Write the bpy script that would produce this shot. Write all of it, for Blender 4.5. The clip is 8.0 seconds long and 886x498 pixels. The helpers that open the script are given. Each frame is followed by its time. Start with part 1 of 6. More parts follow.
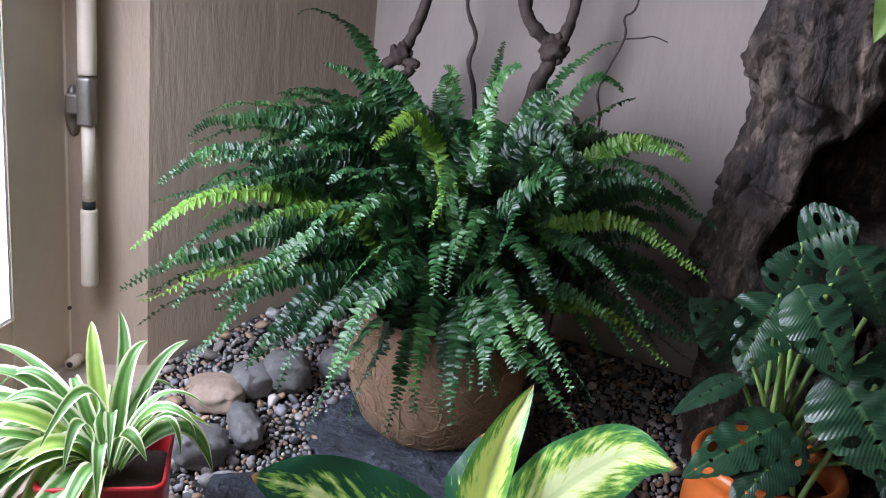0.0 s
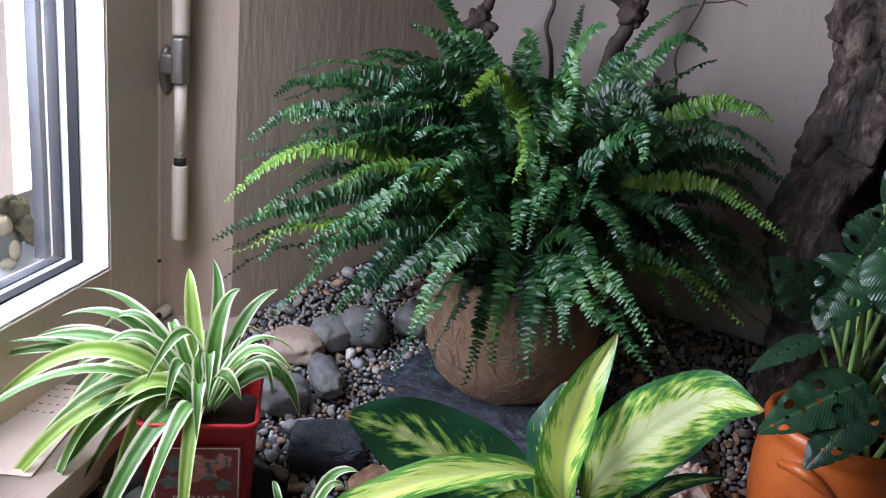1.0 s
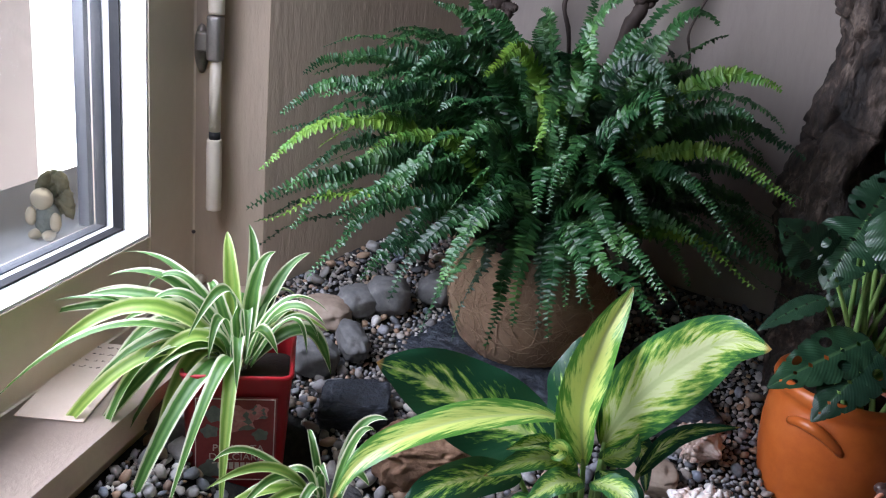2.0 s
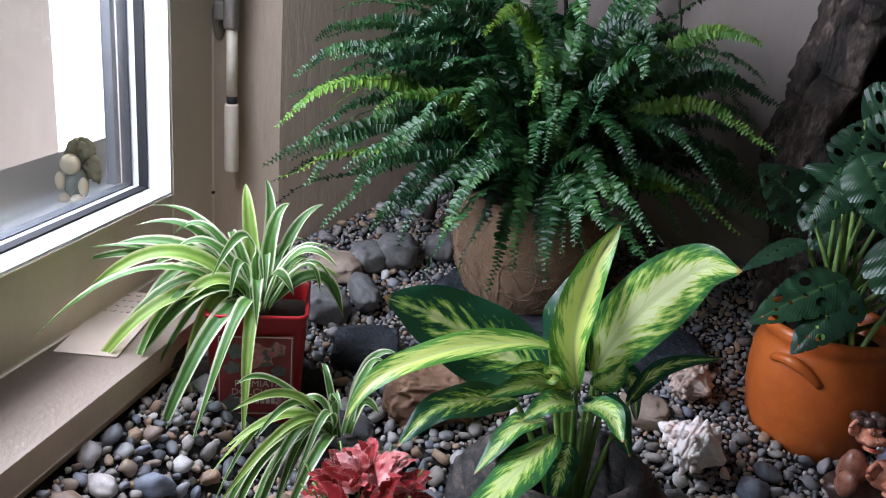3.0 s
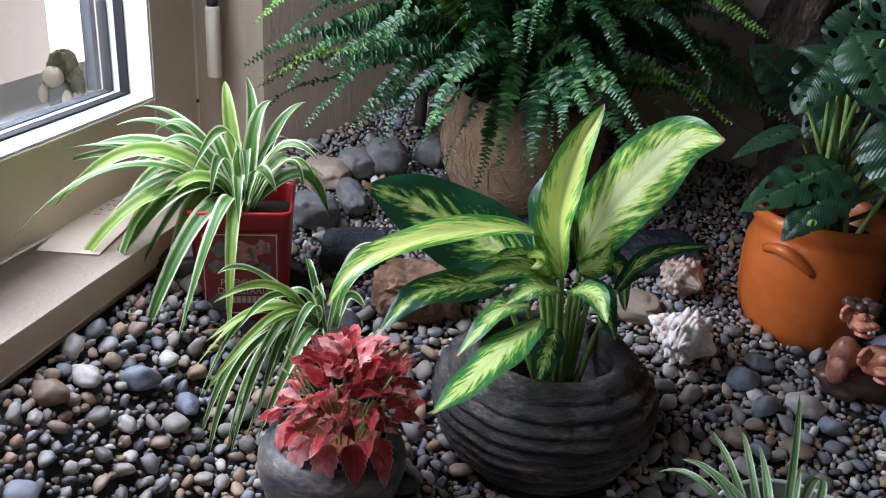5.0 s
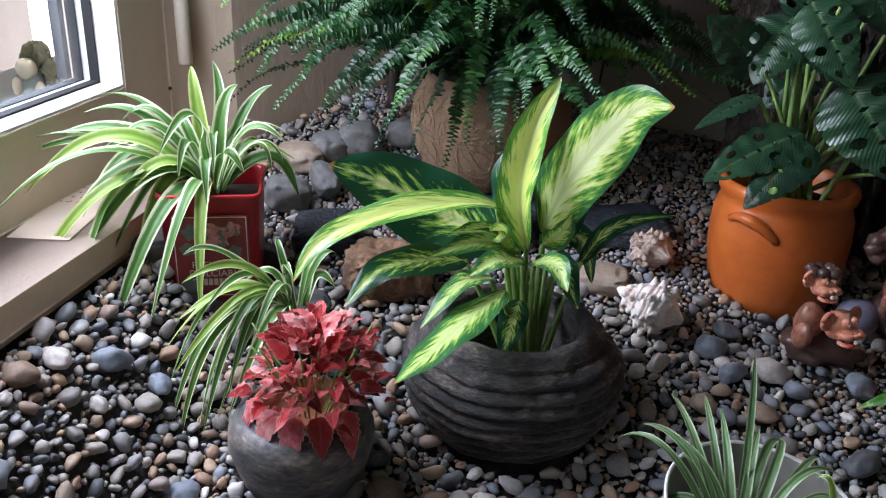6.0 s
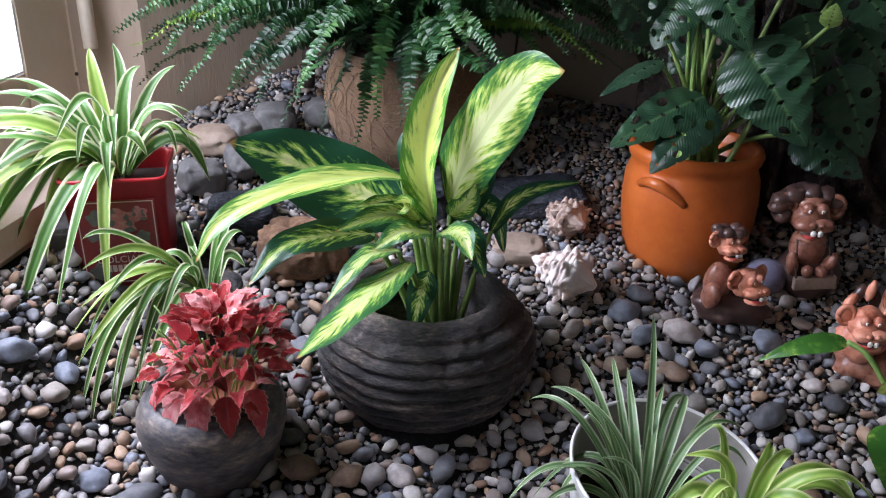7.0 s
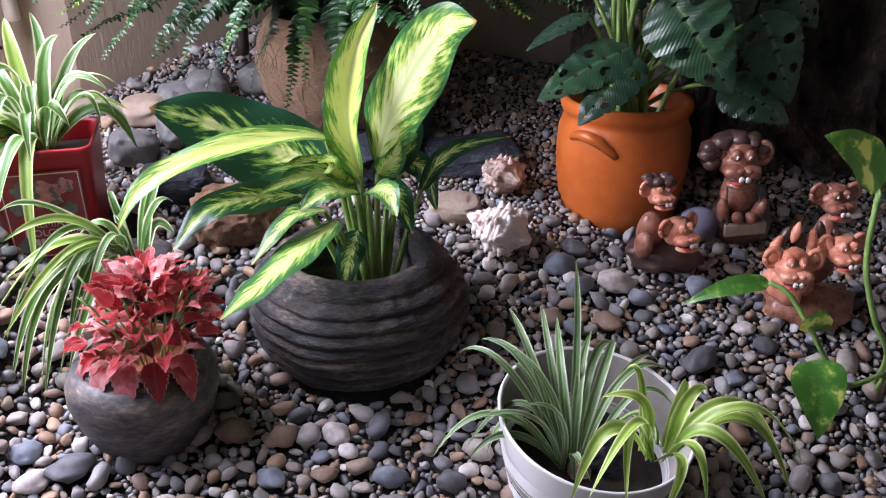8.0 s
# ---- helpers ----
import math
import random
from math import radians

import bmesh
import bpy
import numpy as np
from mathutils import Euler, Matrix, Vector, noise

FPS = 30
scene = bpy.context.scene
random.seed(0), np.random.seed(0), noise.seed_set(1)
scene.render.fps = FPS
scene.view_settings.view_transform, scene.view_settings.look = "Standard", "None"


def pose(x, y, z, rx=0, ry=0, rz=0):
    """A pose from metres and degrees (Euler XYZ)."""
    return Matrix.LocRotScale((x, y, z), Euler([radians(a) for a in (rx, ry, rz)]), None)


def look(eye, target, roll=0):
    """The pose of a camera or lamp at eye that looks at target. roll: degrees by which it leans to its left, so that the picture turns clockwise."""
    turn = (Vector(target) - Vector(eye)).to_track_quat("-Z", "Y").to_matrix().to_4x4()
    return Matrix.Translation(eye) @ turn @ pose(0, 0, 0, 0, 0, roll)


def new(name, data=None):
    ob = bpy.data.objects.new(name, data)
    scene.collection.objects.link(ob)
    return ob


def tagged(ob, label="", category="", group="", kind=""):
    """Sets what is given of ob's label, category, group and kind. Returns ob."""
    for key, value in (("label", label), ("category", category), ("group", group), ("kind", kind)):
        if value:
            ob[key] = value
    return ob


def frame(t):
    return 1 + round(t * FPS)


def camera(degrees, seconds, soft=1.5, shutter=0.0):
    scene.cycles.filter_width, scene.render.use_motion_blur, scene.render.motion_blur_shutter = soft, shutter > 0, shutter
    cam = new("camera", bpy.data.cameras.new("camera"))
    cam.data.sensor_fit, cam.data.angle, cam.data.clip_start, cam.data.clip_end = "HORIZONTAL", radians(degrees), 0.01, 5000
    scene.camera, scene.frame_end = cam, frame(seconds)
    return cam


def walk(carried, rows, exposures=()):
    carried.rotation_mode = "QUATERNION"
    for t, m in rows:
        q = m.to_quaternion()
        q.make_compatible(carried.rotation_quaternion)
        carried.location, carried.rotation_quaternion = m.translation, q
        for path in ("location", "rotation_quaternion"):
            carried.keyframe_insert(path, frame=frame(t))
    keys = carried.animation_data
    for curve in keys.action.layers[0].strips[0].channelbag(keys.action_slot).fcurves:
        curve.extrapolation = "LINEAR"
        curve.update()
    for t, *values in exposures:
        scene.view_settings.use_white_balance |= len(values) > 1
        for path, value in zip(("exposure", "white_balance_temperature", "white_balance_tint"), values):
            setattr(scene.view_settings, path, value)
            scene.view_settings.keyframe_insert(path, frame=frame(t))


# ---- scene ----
cam = camera(54.7, 8.0, soft=1.15)
PATH = [
    (0, (0.0368, 0.0432, 0.692), (0.012, 1.5784, 0.2424), 6.2),
    (0.5, (0.0144, 0.0296, 0.6776), (-0.0632, 1.5536, 0.1952), 6.6),
    (1, (0.0024, 0.0056, 0.6688), (-0.1088, 1.5232, 0.1728), 6.2),
    (1.5, (-0.0072, -0.0176, 0.6576), (-0.132, 1.4968, 0.1584), 6.1),
    (3, (0.024, -0.1504, 0.62), (-0.132, 1.3536, 0.0968), 5.1),
    (3.5, (0.0376, -0.1608, 0.6128), (-0.1344, 1.3304, 0.0584), 4.4),
    (4, (0.0336, -0.1696, 0.6008), (-0.1384, 1.3136, 0.0248), 4.0),
    (4.5, (0.044, -0.1504, 0.5728), (-0.116, 1.324, -0.0296), 4.2),
    (6, (0.1024, -0.168, 0.5464), (-0.0528, 1.2912, -0.0912), 2.4),
    (6.5, (0.1288, -0.1712, 0.5408), (0.0088, 1.288, -0.1032), 2.0),
    (7, (0.1568, -0.1688, 0.5352), (0.0896, 1.2864, -0.1256), 1.4),
    (7.5, (0.1792, -0.172, 0.5232), (0.1312, 1.272, -0.164), 0.4),
    (8, (0.2064, -0.176, 0.5192), (0.1944, 1.26, -0.1864), 0.0),
]
walk(cam, [(t, look(eye, target, roll)) for t, eye, target, roll in PATH],
     [(0, 0.22, 6250, 11), (0.5, 0.0, 6250, 11), (1.5, -0.2, 6250, 10), (3.5, -0.38, 6280, 6), (4.5, -0.3, 6250, 5), (6.5, 0.06, 6400, 8), (7, 0.2, 6450, 12), (8, 0.44, 6600, 20)])

# ---- light ----
world = bpy.data.worlds.new("sky")
scene.world = world
world.use_nodes = True
wn = world.node_tree.nodes
sky = wn.new("ShaderNodeTexSky")
sky.sky_type = "NISHITA"
sky.sun_disc = False
sky.sun_elevation, sky.sun_rotation = radians(60), radians(358)
wn["Background"].inputs["Strength"].default_value = 0.15
world.node_tree.links.new(sky.outputs[0], wn["Background"].inputs["Color"])

V = Vector
ALONG = V((0.085, 0.9964, 0)).normalized()     # the window wall runs this way, away from the walk
INWARD = V((ALONG.y, -ALONG.x, 0))             # out of the window wall, into the room
EDGE = V((-0.407, 1.215, 0))                   # foot of the edge of the window's reveal


def wall_at(p, q, z):
    """A place p along the window wall from the edge, q in front of its face."""
    return EDGE + ALONG * p + INWARD * q + V((0, 0, z))


sun = new("sun", bpy.data.lights.new("sun", "SUN"))
sun.data.energy, sun.data.angle, sun.data.color = 5.0, radians(0.5), (1, 0.95, 0.88)
sun.matrix_world = look((0, 0, 4), V((0, 0, 4)) - V((-0.03, 0.48, 0.87)))
day = new("window_daylight", bpy.data.lights.new("window_daylight", "AREA"))
day.data.shape, day.data.size, day.data.size_y = "RECTANGLE", 0.74, 0.78
day.data.energy, day.data.color = 28, (0.9, 0.93, 1.13)
day.matrix_world = look(wall_at(-0.57, -0.2, 0.76), wall_at(-0.88, 0.8, 0.05))


# ---- materials ----


def nodes_of(name):
    m = bpy.data.materials.new(name)
    m.use_nodes = True
    nt = m.node_tree
    return m, nt, nt.nodes["Principled BSDF"]


def add(nt, kind, **values):
    n = nt.nodes.new(kind)
    for k, v in values.items():
        n.inputs[k.replace("_", " ")].default_value = v
    return n


def ramp(nt, src, stops):
    r = nt.nodes.new("ShaderNodeValToRGB")
    el = r.color_ramp.elements
    while len(el) < len(stops):
        el.new(0.5)
    for e, (pos, col) in zip(el, stops):
        e.position, e.color = pos, (*col, 1)
    nt.links.new(src, r.inputs[0])
    return r.outputs[0]


def math_node(nt, op, a, b=None):
    n = nt.nodes.new("ShaderNodeMath")
    n.operation = op
    for i, s in enumerate((a, b)):
        if s is None:
            continue
        if isinstance(s, (int, float)):
            n.inputs[i].default_value = s
        else:
            nt.links.new(s, n.inputs[i])
    return n.outputs[0]


def mixed(nt, fac, a, b, mode="MIX"):
    n = nt.nodes.new("ShaderNodeMix")
    n.data_type, n.blend_type = "RGBA", mode
    for slot, s in ((0, fac), (6, a), (7, b)):
        if isinstance(s, (int, float)):
            n.inputs[slot].default_value = s
        elif isinstance(s, tuple):
            n.inputs[slot].default_value = (*s, 1)
        else:
            nt.links.new(s, n.inputs[slot])
    return n.outputs[2]


def coords(nt, stretch=(1, 1, 1), kind="Object"):
    tc = nt.nodes.new("ShaderNodeTexCoord")
    mp = nt.nodes.new("ShaderNodeMapping")
    mp.inputs["Scale"].default_value = stretch
    nt.links.new(tc.outputs[kind], mp.inputs[0])
    return mp.outputs[0]


def noise_of(nt, at, scale, detail=4.0, rough=0.55, distortion=0.0):
    n = add(nt, "ShaderNodeTexNoise", Scale=scale, Detail=detail, Roughness=rough, Distortion=distortion)
    nt.links.new(at, n.inputs["Vector"])
    return n.outputs["Fac"]


def bumped(nt, bsdf, height, strength, distance):
    b = add(nt, "ShaderNodeBump", Strength=strength, Distance=distance)
    nt.links.new(height, b.inputs["Height"])
    nt.links.new(b.outputs[0], bsdf.inputs["Normal"])


def rough_stuff(name, stops, scale, rough=0.8, fine=None, bump=0.4, depth=0.002, stretch=(1, 1, 1), metal=0.0, distortion=0.0, vary=0.0):
    """Two scales of noise over a ramp of colours, with relief."""
    m, nt, b = nodes_of(name)
    at = coords(nt, stretch)
    big = noise_of(nt, at, scale, 5, 0.6, distortion)
    small = noise_of(nt, at, fine or scale * 9, 5, 0.65, distortion)
    both = math_node(nt, "ADD", math_node(nt, "MULTIPLY", big, 0.62), math_node(nt, "MULTIPLY", small, 0.38))
    col = ramp(nt, both, stops)
    if vary:
        info = nt.nodes.new("ShaderNodeObjectInfo")
        hsv = add(nt, "ShaderNodeHueSaturation")
        nt.links.new(math_node(nt, "ADD", math_node(nt, "MULTIPLY", info.outputs["Random"], vary), 1 - vary / 2), hsv.inputs["Value"])
        nt.links.new(col, hsv.inputs["Color"])
        col = hsv.outputs[0]
    nt.links.new(col, b.inputs["Base Color"])
    nt.links.new(math_node(nt, "ADD", math_node(nt, "MULTIPLY", small, 0.25), rough - 0.12), b.inputs["Roughness"])
    b.inputs["Metallic"].default_value = metal
    bumped(nt, b, both, bump, depth)
    return m


def leafy(name, pattern, rough=0.4, through_light=0.3, vary=0.25, relief=0.1, gloss=0.5):
    """A leaf: pattern(nt, across, along, at) gives its colour; part of the light passes through it."""
    m, nt, b = nodes_of(name)
    uv = nt.nodes.new("ShaderNodeTexCoord")
    sep = nt.nodes.new("ShaderNodeSeparateXYZ")
    nt.links.new(uv.outputs["UV"], sep.inputs[0])
    across = math_node(nt, "ABSOLUTE", math_node(nt, "SUBTRACT", math_node(nt, "MULTIPLY", sep.outputs[0], 2.0), 1.0))
    at = coords(nt)
    col = pattern(nt, across, sep.outputs[1], at)
    info = nt.nodes.new("ShaderNodeObjectInfo")
    hsv = add(nt, "ShaderNodeHueSaturation")
    nt.links.new(math_node(nt, "ADD", math_node(nt, "MULTIPLY", info.outputs["Random"], vary * 2), 1 - vary), hsv.inputs["Value"])
    nt.links.new(math_node(nt, "ADD", math_node(nt, "MULTIPLY", info.outputs["Random"], vary * -0.08), 0.5 + vary * 0.04), hsv.inputs["Hue"])
    nt.links.new(col, hsv.inputs["Color"])
    nt.links.new(hsv.outputs[0], b.inputs["Base Color"])
    b.inputs["Roughness"].default_value = rough
    b.inputs["Specular IOR Level"].default_value = gloss
    veins = add(nt, "ShaderNodeTexWave", Scale=9.0, Distortion=1.2, Detail=2.0)
    comb = nt.nodes.new("ShaderNodeCombineXYZ")
    nt.links.new(math_node(nt, "SUBTRACT", sep.outputs[1], math_node(nt, "MULTIPLY", across, 0.22)), comb.inputs[0])
    nt.links.new(comb.outputs[0], veins.inputs["Vector"])
    bumped(nt, b, math_node(nt, "ADD", veins.outputs["Fac"], noise_of(nt, at, 160, 3)), relief, 0.001)
    tl = nt.nodes.new("ShaderNodeBsdfTranslucent")
    nt.links.new(hsv.outputs[0], tl.inputs["Color"])
    mx = nt.nodes.new("ShaderNodeMixShader")
    mx.inputs[0].default_value = through_light
    nt.links.new(b.outputs[0], mx.inputs[1])
    nt.links.new(tl.outputs[0], mx.inputs[2])
    nt.links.new(mx.outputs[0], nt.nodes["Material Output"].inputs["Surface"])
    return m


def fern_pattern(nt, across, along, at):
    n = noise_of(nt, at, 22, 3)
    return ramp(nt, n, [(0.25, (0.012, 0.05, 0.018)), (0.5, (0.026, 0.092, 0.028)), (0.75, (0.08, 0.2, 0.05))])


def lime_pattern(nt, across, along, at):
    n = noise_of(nt, at, 30, 3)
    return ramp(nt, n, [(0.3, (0.08, 0.23, 0.03)), (0.7, (0.24, 0.38, 0.05))])


def spider_pattern(nt, across, along, at):
    n = noise_of(nt, at, 60, 2)
    k = math_node(nt, "ADD", across, math_node(nt, "MULTIPLY", math_node(nt, "SUBTRACT", n, 0.5), 0.35))
    return ramp(nt, k, [(0.0, (0.17, 0.32, 0.08)), (0.3, (0.07, 0.19, 0.04)), (0.6, (0.12, 0.27, 0.05)), (0.74, (0.72, 0.76, 0.46)), (1.0, (0.85, 0.86, 0.66))])


def pale_spider_pattern(nt, across, along, at):
    n = noise_of(nt, at, 60, 2)
    k = math_node(nt, "ADD", across, math_node(nt, "MULTIPLY", math_node(nt, "SUBTRACT", n, 0.5), 0.3))
    return ramp(nt, k, [(0.0, (0.3, 0.42, 0.2)), (0.3, (0.1, 0.21, 0.08)), (0.6, (0.13, 0.26, 0.09)), (0.82, (0.5, 0.58, 0.36)), (1.0, (0.62, 0.67, 0.45))])


def lime_spider_pattern(nt, across, along, at):
    k = math_node(nt, "ADD", across, math_node(nt, "MULTIPLY", math_node(nt, "SUBTRACT", noise_of(nt, at, 60, 2), 0.5), 0.35))
    return ramp(nt, k, [(0.0, (0.42, 0.56, 0.13)), (0.4, (0.2, 0.37, 0.06)), (0.65, (0.3, 0.47, 0.08)), (0.85, (0.7, 0.76, 0.36))])


def dumb_cane(light, cream=(0.76, 0.8, 0.36), margin=(0.016, 0.07, 0.032)):
    """Dumb cane leaves: cream along the midrib, breaking up along the veins into dark green margins."""
    def pattern(nt, across, along, at):
        comb = nt.nodes.new("ShaderNodeCombineXYZ")
        nt.links.new(math_node(nt, "MULTIPLY", across, 2.6), comb.inputs[0])
        nt.links.new(math_node(nt, "MULTIPLY", math_node(nt, "SUBTRACT", along, math_node(nt, "MULTIPLY", across, 0.3)), 15.0), comb.inputs[1])
        info = nt.nodes.new("ShaderNodeObjectInfo")
        nt.links.new(math_node(nt, "MULTIPLY", info.outputs["Random"], 40.0), comb.inputs[2])
        streak = noise_of(nt, comb.outputs[0], 1.3, 4, 0.6)
        k = math_node(nt, "ADD", across, math_node(nt, "MULTIPLY", math_node(nt, "SUBTRACT", streak, 0.5), 2.3))
        k = math_node(nt, "ADD", k, math_node(nt, "MULTIPLY", math_node(nt, "ABSOLUTE", math_node(nt, "SUBTRACT", along, 0.42)), 0.45))
        col = ramp(nt, k, [(max(0.0, light - 0.4), cream), (max(0.02, light - 0.16), (0.55, 0.68, 0.17)), (min(0.97, light + 0.06), (0.17, 0.36, 0.06)), (min(1.0, light + 0.3), margin)])
        rib = ramp(nt, across, [(0.0, (1, 1, 1)), (0.05, (1, 1, 1)), (0.1, (0, 0, 0))])
        col = mixed(nt, math_node(nt, "MULTIPLY", rib, 0.55), col, (0.5, 0.6, 0.25))
        tipped = ramp(nt, along, [(0.955, (0, 0, 0)), (0.985, (1, 1, 1))])
        return mixed(nt, tipped, col, (0.42, 0.24, 0.08))
    return pattern


def cheese_pattern(nt, across, along, at):
    rib = ramp(nt, across, [(0.0, (1, 1, 1)), (0.04, (1, 1, 1)), (0.08, (0, 0, 0))])
    base = ramp(nt, noise_of(nt, at, 25, 3), [(0.3, (0.01, 0.034, 0.018)), (0.7, (0.026, 0.07, 0.034))])
    return mixed(nt, math_node(nt, "MULTIPLY", rib, 0.4), base, (0.1, 0.2, 0.08))


def nerve_pattern(nt, across, along, at):
    info = nt.nodes.new("ShaderNodeObjectInfo")
    n = math_node(nt, "ADD", math_node(nt, "MULTIPLY", noise_of(nt, at, 70, 3), 0.5), math_node(nt, "MULTIPLY", info.outputs["Random"], 0.55))
    col = ramp(nt, n, [(0.22, (0.16, 0.018, 0.016)), (0.4, (0.42, 0.024, 0.03)), (0.66, (0.6, 0.07, 0.075)), (0.84, (0.84, 0.46, 0.42))])
    edge = ramp(nt, across, [(0.86, (0, 0, 0)), (1.0, (1, 1, 1))])
    col = mixed(nt, math_node(nt, "MULTIPLY", edge, 0.75), col, (0.8, 0.55, 0.46))
    rib = ramp(nt, across, [(0.0, (1, 1, 1)), (0.12, (0, 0, 0))])
    return mixed(nt, math_node(nt, "MULTIPLY", rib, 0.5), col, (0.62, 0.1, 0.13))


def pothos_pattern(nt, across, along, at):
    n = noise_of(nt, at, 38, 4, 0.6)
    return ramp(nt, n, [(0.46, (0.06, 0.19, 0.03)), (0.54, (0.13, 0.31, 0.045)), (0.6, (0.55, 0.6, 0.14))])


def plain_green(nt, across, along, at):
    return ramp(nt, noise_of(nt, at, 40, 3), [(0.3, (0.16, 0.3, 0.07)), (0.7, (0.34, 0.5, 0.15))])


FERN = leafy("fern_leaf", fern_pattern, 0.32, 0.2, 0.45)
FERN_LIME = leafy("young_fern_leaf", lime_pattern, 0.45, 0.35, 0.2)
SPIDER = leafy("spider_leaf", spider_pattern, 0.38, 0.3, 0.12)
SPIDER_PALE = leafy("pale_spider_leaf", pale_spider_pattern, 0.4, 0.3, 0.12)
SPIDER_LIME = leafy("lime_spider_leaf", lime_spider_pattern, 0.38, 0.3, 0.12)
# light and lime: own variegation, plus extra cream painting the window's glare
CANE_LIGHT = leafy("cane_leaf_light", dumb_cane(0.66, (0.74, 0.8, 0.42), (0.04, 0.15, 0.045)), 0.26, 0.3, 0.06)
CANE_LIME = leafy("cane_leaf_lime", dumb_cane(0.7, (0.68, 0.76, 0.2), (0.1, 0.27, 0.045)), 0.26, 0.3, 0.06)
CANE_MID = leafy("cane_leaf_mid", dumb_cane(0.5, (0.62, 0.72, 0.32), (0.04, 0.15, 0.045)), 0.3, 0.28, 0.08)
CANE_DARK = leafy("cane_leaf_dark", dumb_cane(0.22), 0.27, 0.22, 0.1)
CHEESE = leafy("cheese_leaf", cheese_pattern, 0.3, 0.12, 0.25, 0.3, 0.6)
NERVE = leafy("nerve_leaf", nerve_pattern, 0.3, 0.25, 0.1, 0.5)
POTHOS = leafy("pothos_leaf", pothos_pattern, 0.28, 0.25, 0.1)
STEM = leafy("green_stem", plain_green, 0.45, 0.1, 0.2)
PALE = leafy("pale_leaf", plain_green, 0.4, 0.4, 0.1)

# back wall plaster: colour lowered to stand in for weaker light there
PLASTER_DIMMED = rough_stuff("dimmed_ribbed_plaster", [(0.3, (0.34, 0.285, 0.25)), (0.7, (0.42, 0.36, 0.32))], 5, 0.85, 70, 0.8, 0.004, (1, 1, 0.22))
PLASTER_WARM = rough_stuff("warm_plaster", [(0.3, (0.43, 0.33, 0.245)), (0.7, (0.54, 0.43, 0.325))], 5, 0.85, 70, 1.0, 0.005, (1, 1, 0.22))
# for the unseen side of the room; dark so that little light bounces
DARK_ROOM_WALL = rough_stuff("dark_room_wall", [(0.3, (0.11, 0.095, 0.08)), (0.7, (0.15, 0.13, 0.11))], 2, 0.9, 40, 0.3, 0.002)
SILL = rough_stuff("painted_sill", [(0.3, (0.66, 0.5, 0.39)), (0.6, (0.76, 0.6, 0.48)), (0.75, (0.7, 0.54, 0.43))], 9, 0.55, 110, 0.25, 0.001)
CREAM_PAINT = rough_stuff("cream_frame_paint", [(0.3, (0.66, 0.55, 0.42)), (0.7, (0.74, 0.63, 0.5))], 6, 0.42, 60, 0.15, 0.0008)
WHITE_PAINT = rough_stuff("white_bead_paint", [(0.3, (0.78, 0.77, 0.74)), (0.7, (0.83, 0.82, 0.8))], 8, 0.35, 60, 0.1, 0.0005)
GASKET = rough_stuff("black_rubber", [(0.3, (0.008, 0.008, 0.009)), (0.7, (0.014, 0.014, 0.016))], 30, 0.7, 200, 0.2, 0.0005)
GREY_METAL = rough_stuff("grey_metal", [(0.3, (0.03, 0.033, 0.04)), (0.7, (0.055, 0.06, 0.07))], 20, 0.5, 150, 0.1, 0.0004, metal=0.2)
BRONZE = rough_stuff("grey_bracket", [(0.3, (0.2, 0.18, 0.16)), (0.7, (0.32, 0.29, 0.26))], 30, 0.4, 150, 0.15, 0.0005, metal=0.6)
IVORY = rough_stuff("ivory_tube", [(0.3, (0.68, 0.59, 0.47)), (0.7, (0.76, 0.67, 0.55))], 14, 0.35, 120, 0.1, 0.0004)
CARD = rough_stuff("cream_card", [(0.3, (0.56, 0.44, 0.35)), (0.7, (0.63, 0.51, 0.41))], 20, 0.8, 300, 0.1, 0.0002)
INK = rough_stuff("ink", [(0.3, (0.03, 0.02, 0.02)), (0.7, (0.06, 0.04, 0.04))], 50, 0.7, 200, 0.05, 0.0001)
SOIL = rough_stuff("dark_soil", [(0.3, (0.012, 0.009, 0.007)), (0.7, (0.05, 0.035, 0.025))], 60, 0.95, 260, 1.0, 0.004)
GRIT = rough_stuff("grit", [(0.3, (0.015, 0.015, 0.016)), (0.5, (0.04, 0.038, 0.036)), (0.72, (0.1, 0.09, 0.08))], 90, 0.9, 300, 1.0, 0.004)
COIR = rough_stuff("coconut_fibre", [(0.3, (0.17, 0.1, 0.06)), (0.5, (0.27, 0.17, 0.105)), (0.75, (0.4, 0.27, 0.175))], 9, 0.9, 75, 1.0, 0.004, distortion=2.5)
FIBRE = rough_stuff("fibre_strand", [(0.3, (0.26, 0.17, 0.1)), (0.7, (0.42, 0.29, 0.19))], 40, 0.9, 200, 0.3, 0.0005)
CHAR = rough_stuff("charcoal_clay", [(0.4, (0.008, 0.008, 0.009)), (0.49, (0.034, 0.031, 0.03)), (0.56, (0.085, 0.068, 0.058)), (0.64, (0.2, 0.16, 0.13))], 20, 0.58, 130, 1.0, 0.01, (1, 1, 3.2), vary=0.0)
SMOKE = rough_stuff("smoky_clay", [(0.39, (0.018, 0.018, 0.02)), (0.48, (0.075, 0.072, 0.075)), (0.56, (0.16, 0.135, 0.115)), (0.64, (0.36, 0.29, 0.23))], 13, 0.48, 90, 0.8, 0.0015, (1, 1, 2.6))
TERRA = rough_stuff("orange_glaze", [(0.28, (0.38, 0.08, 0.016)), (0.5, (0.52, 0.125, 0.024)), (0.75, (0.62, 0.19, 0.045))], 5, 0.33, 50, 0.12, 0.0008)
TERRA_RAW = rough_stuff("raw_terracotta", [(0.3, (0.3, 0.1, 0.05)), (0.7, (0.42, 0.16, 0.08))], 20, 0.8, 150, 0.3, 0.0006)
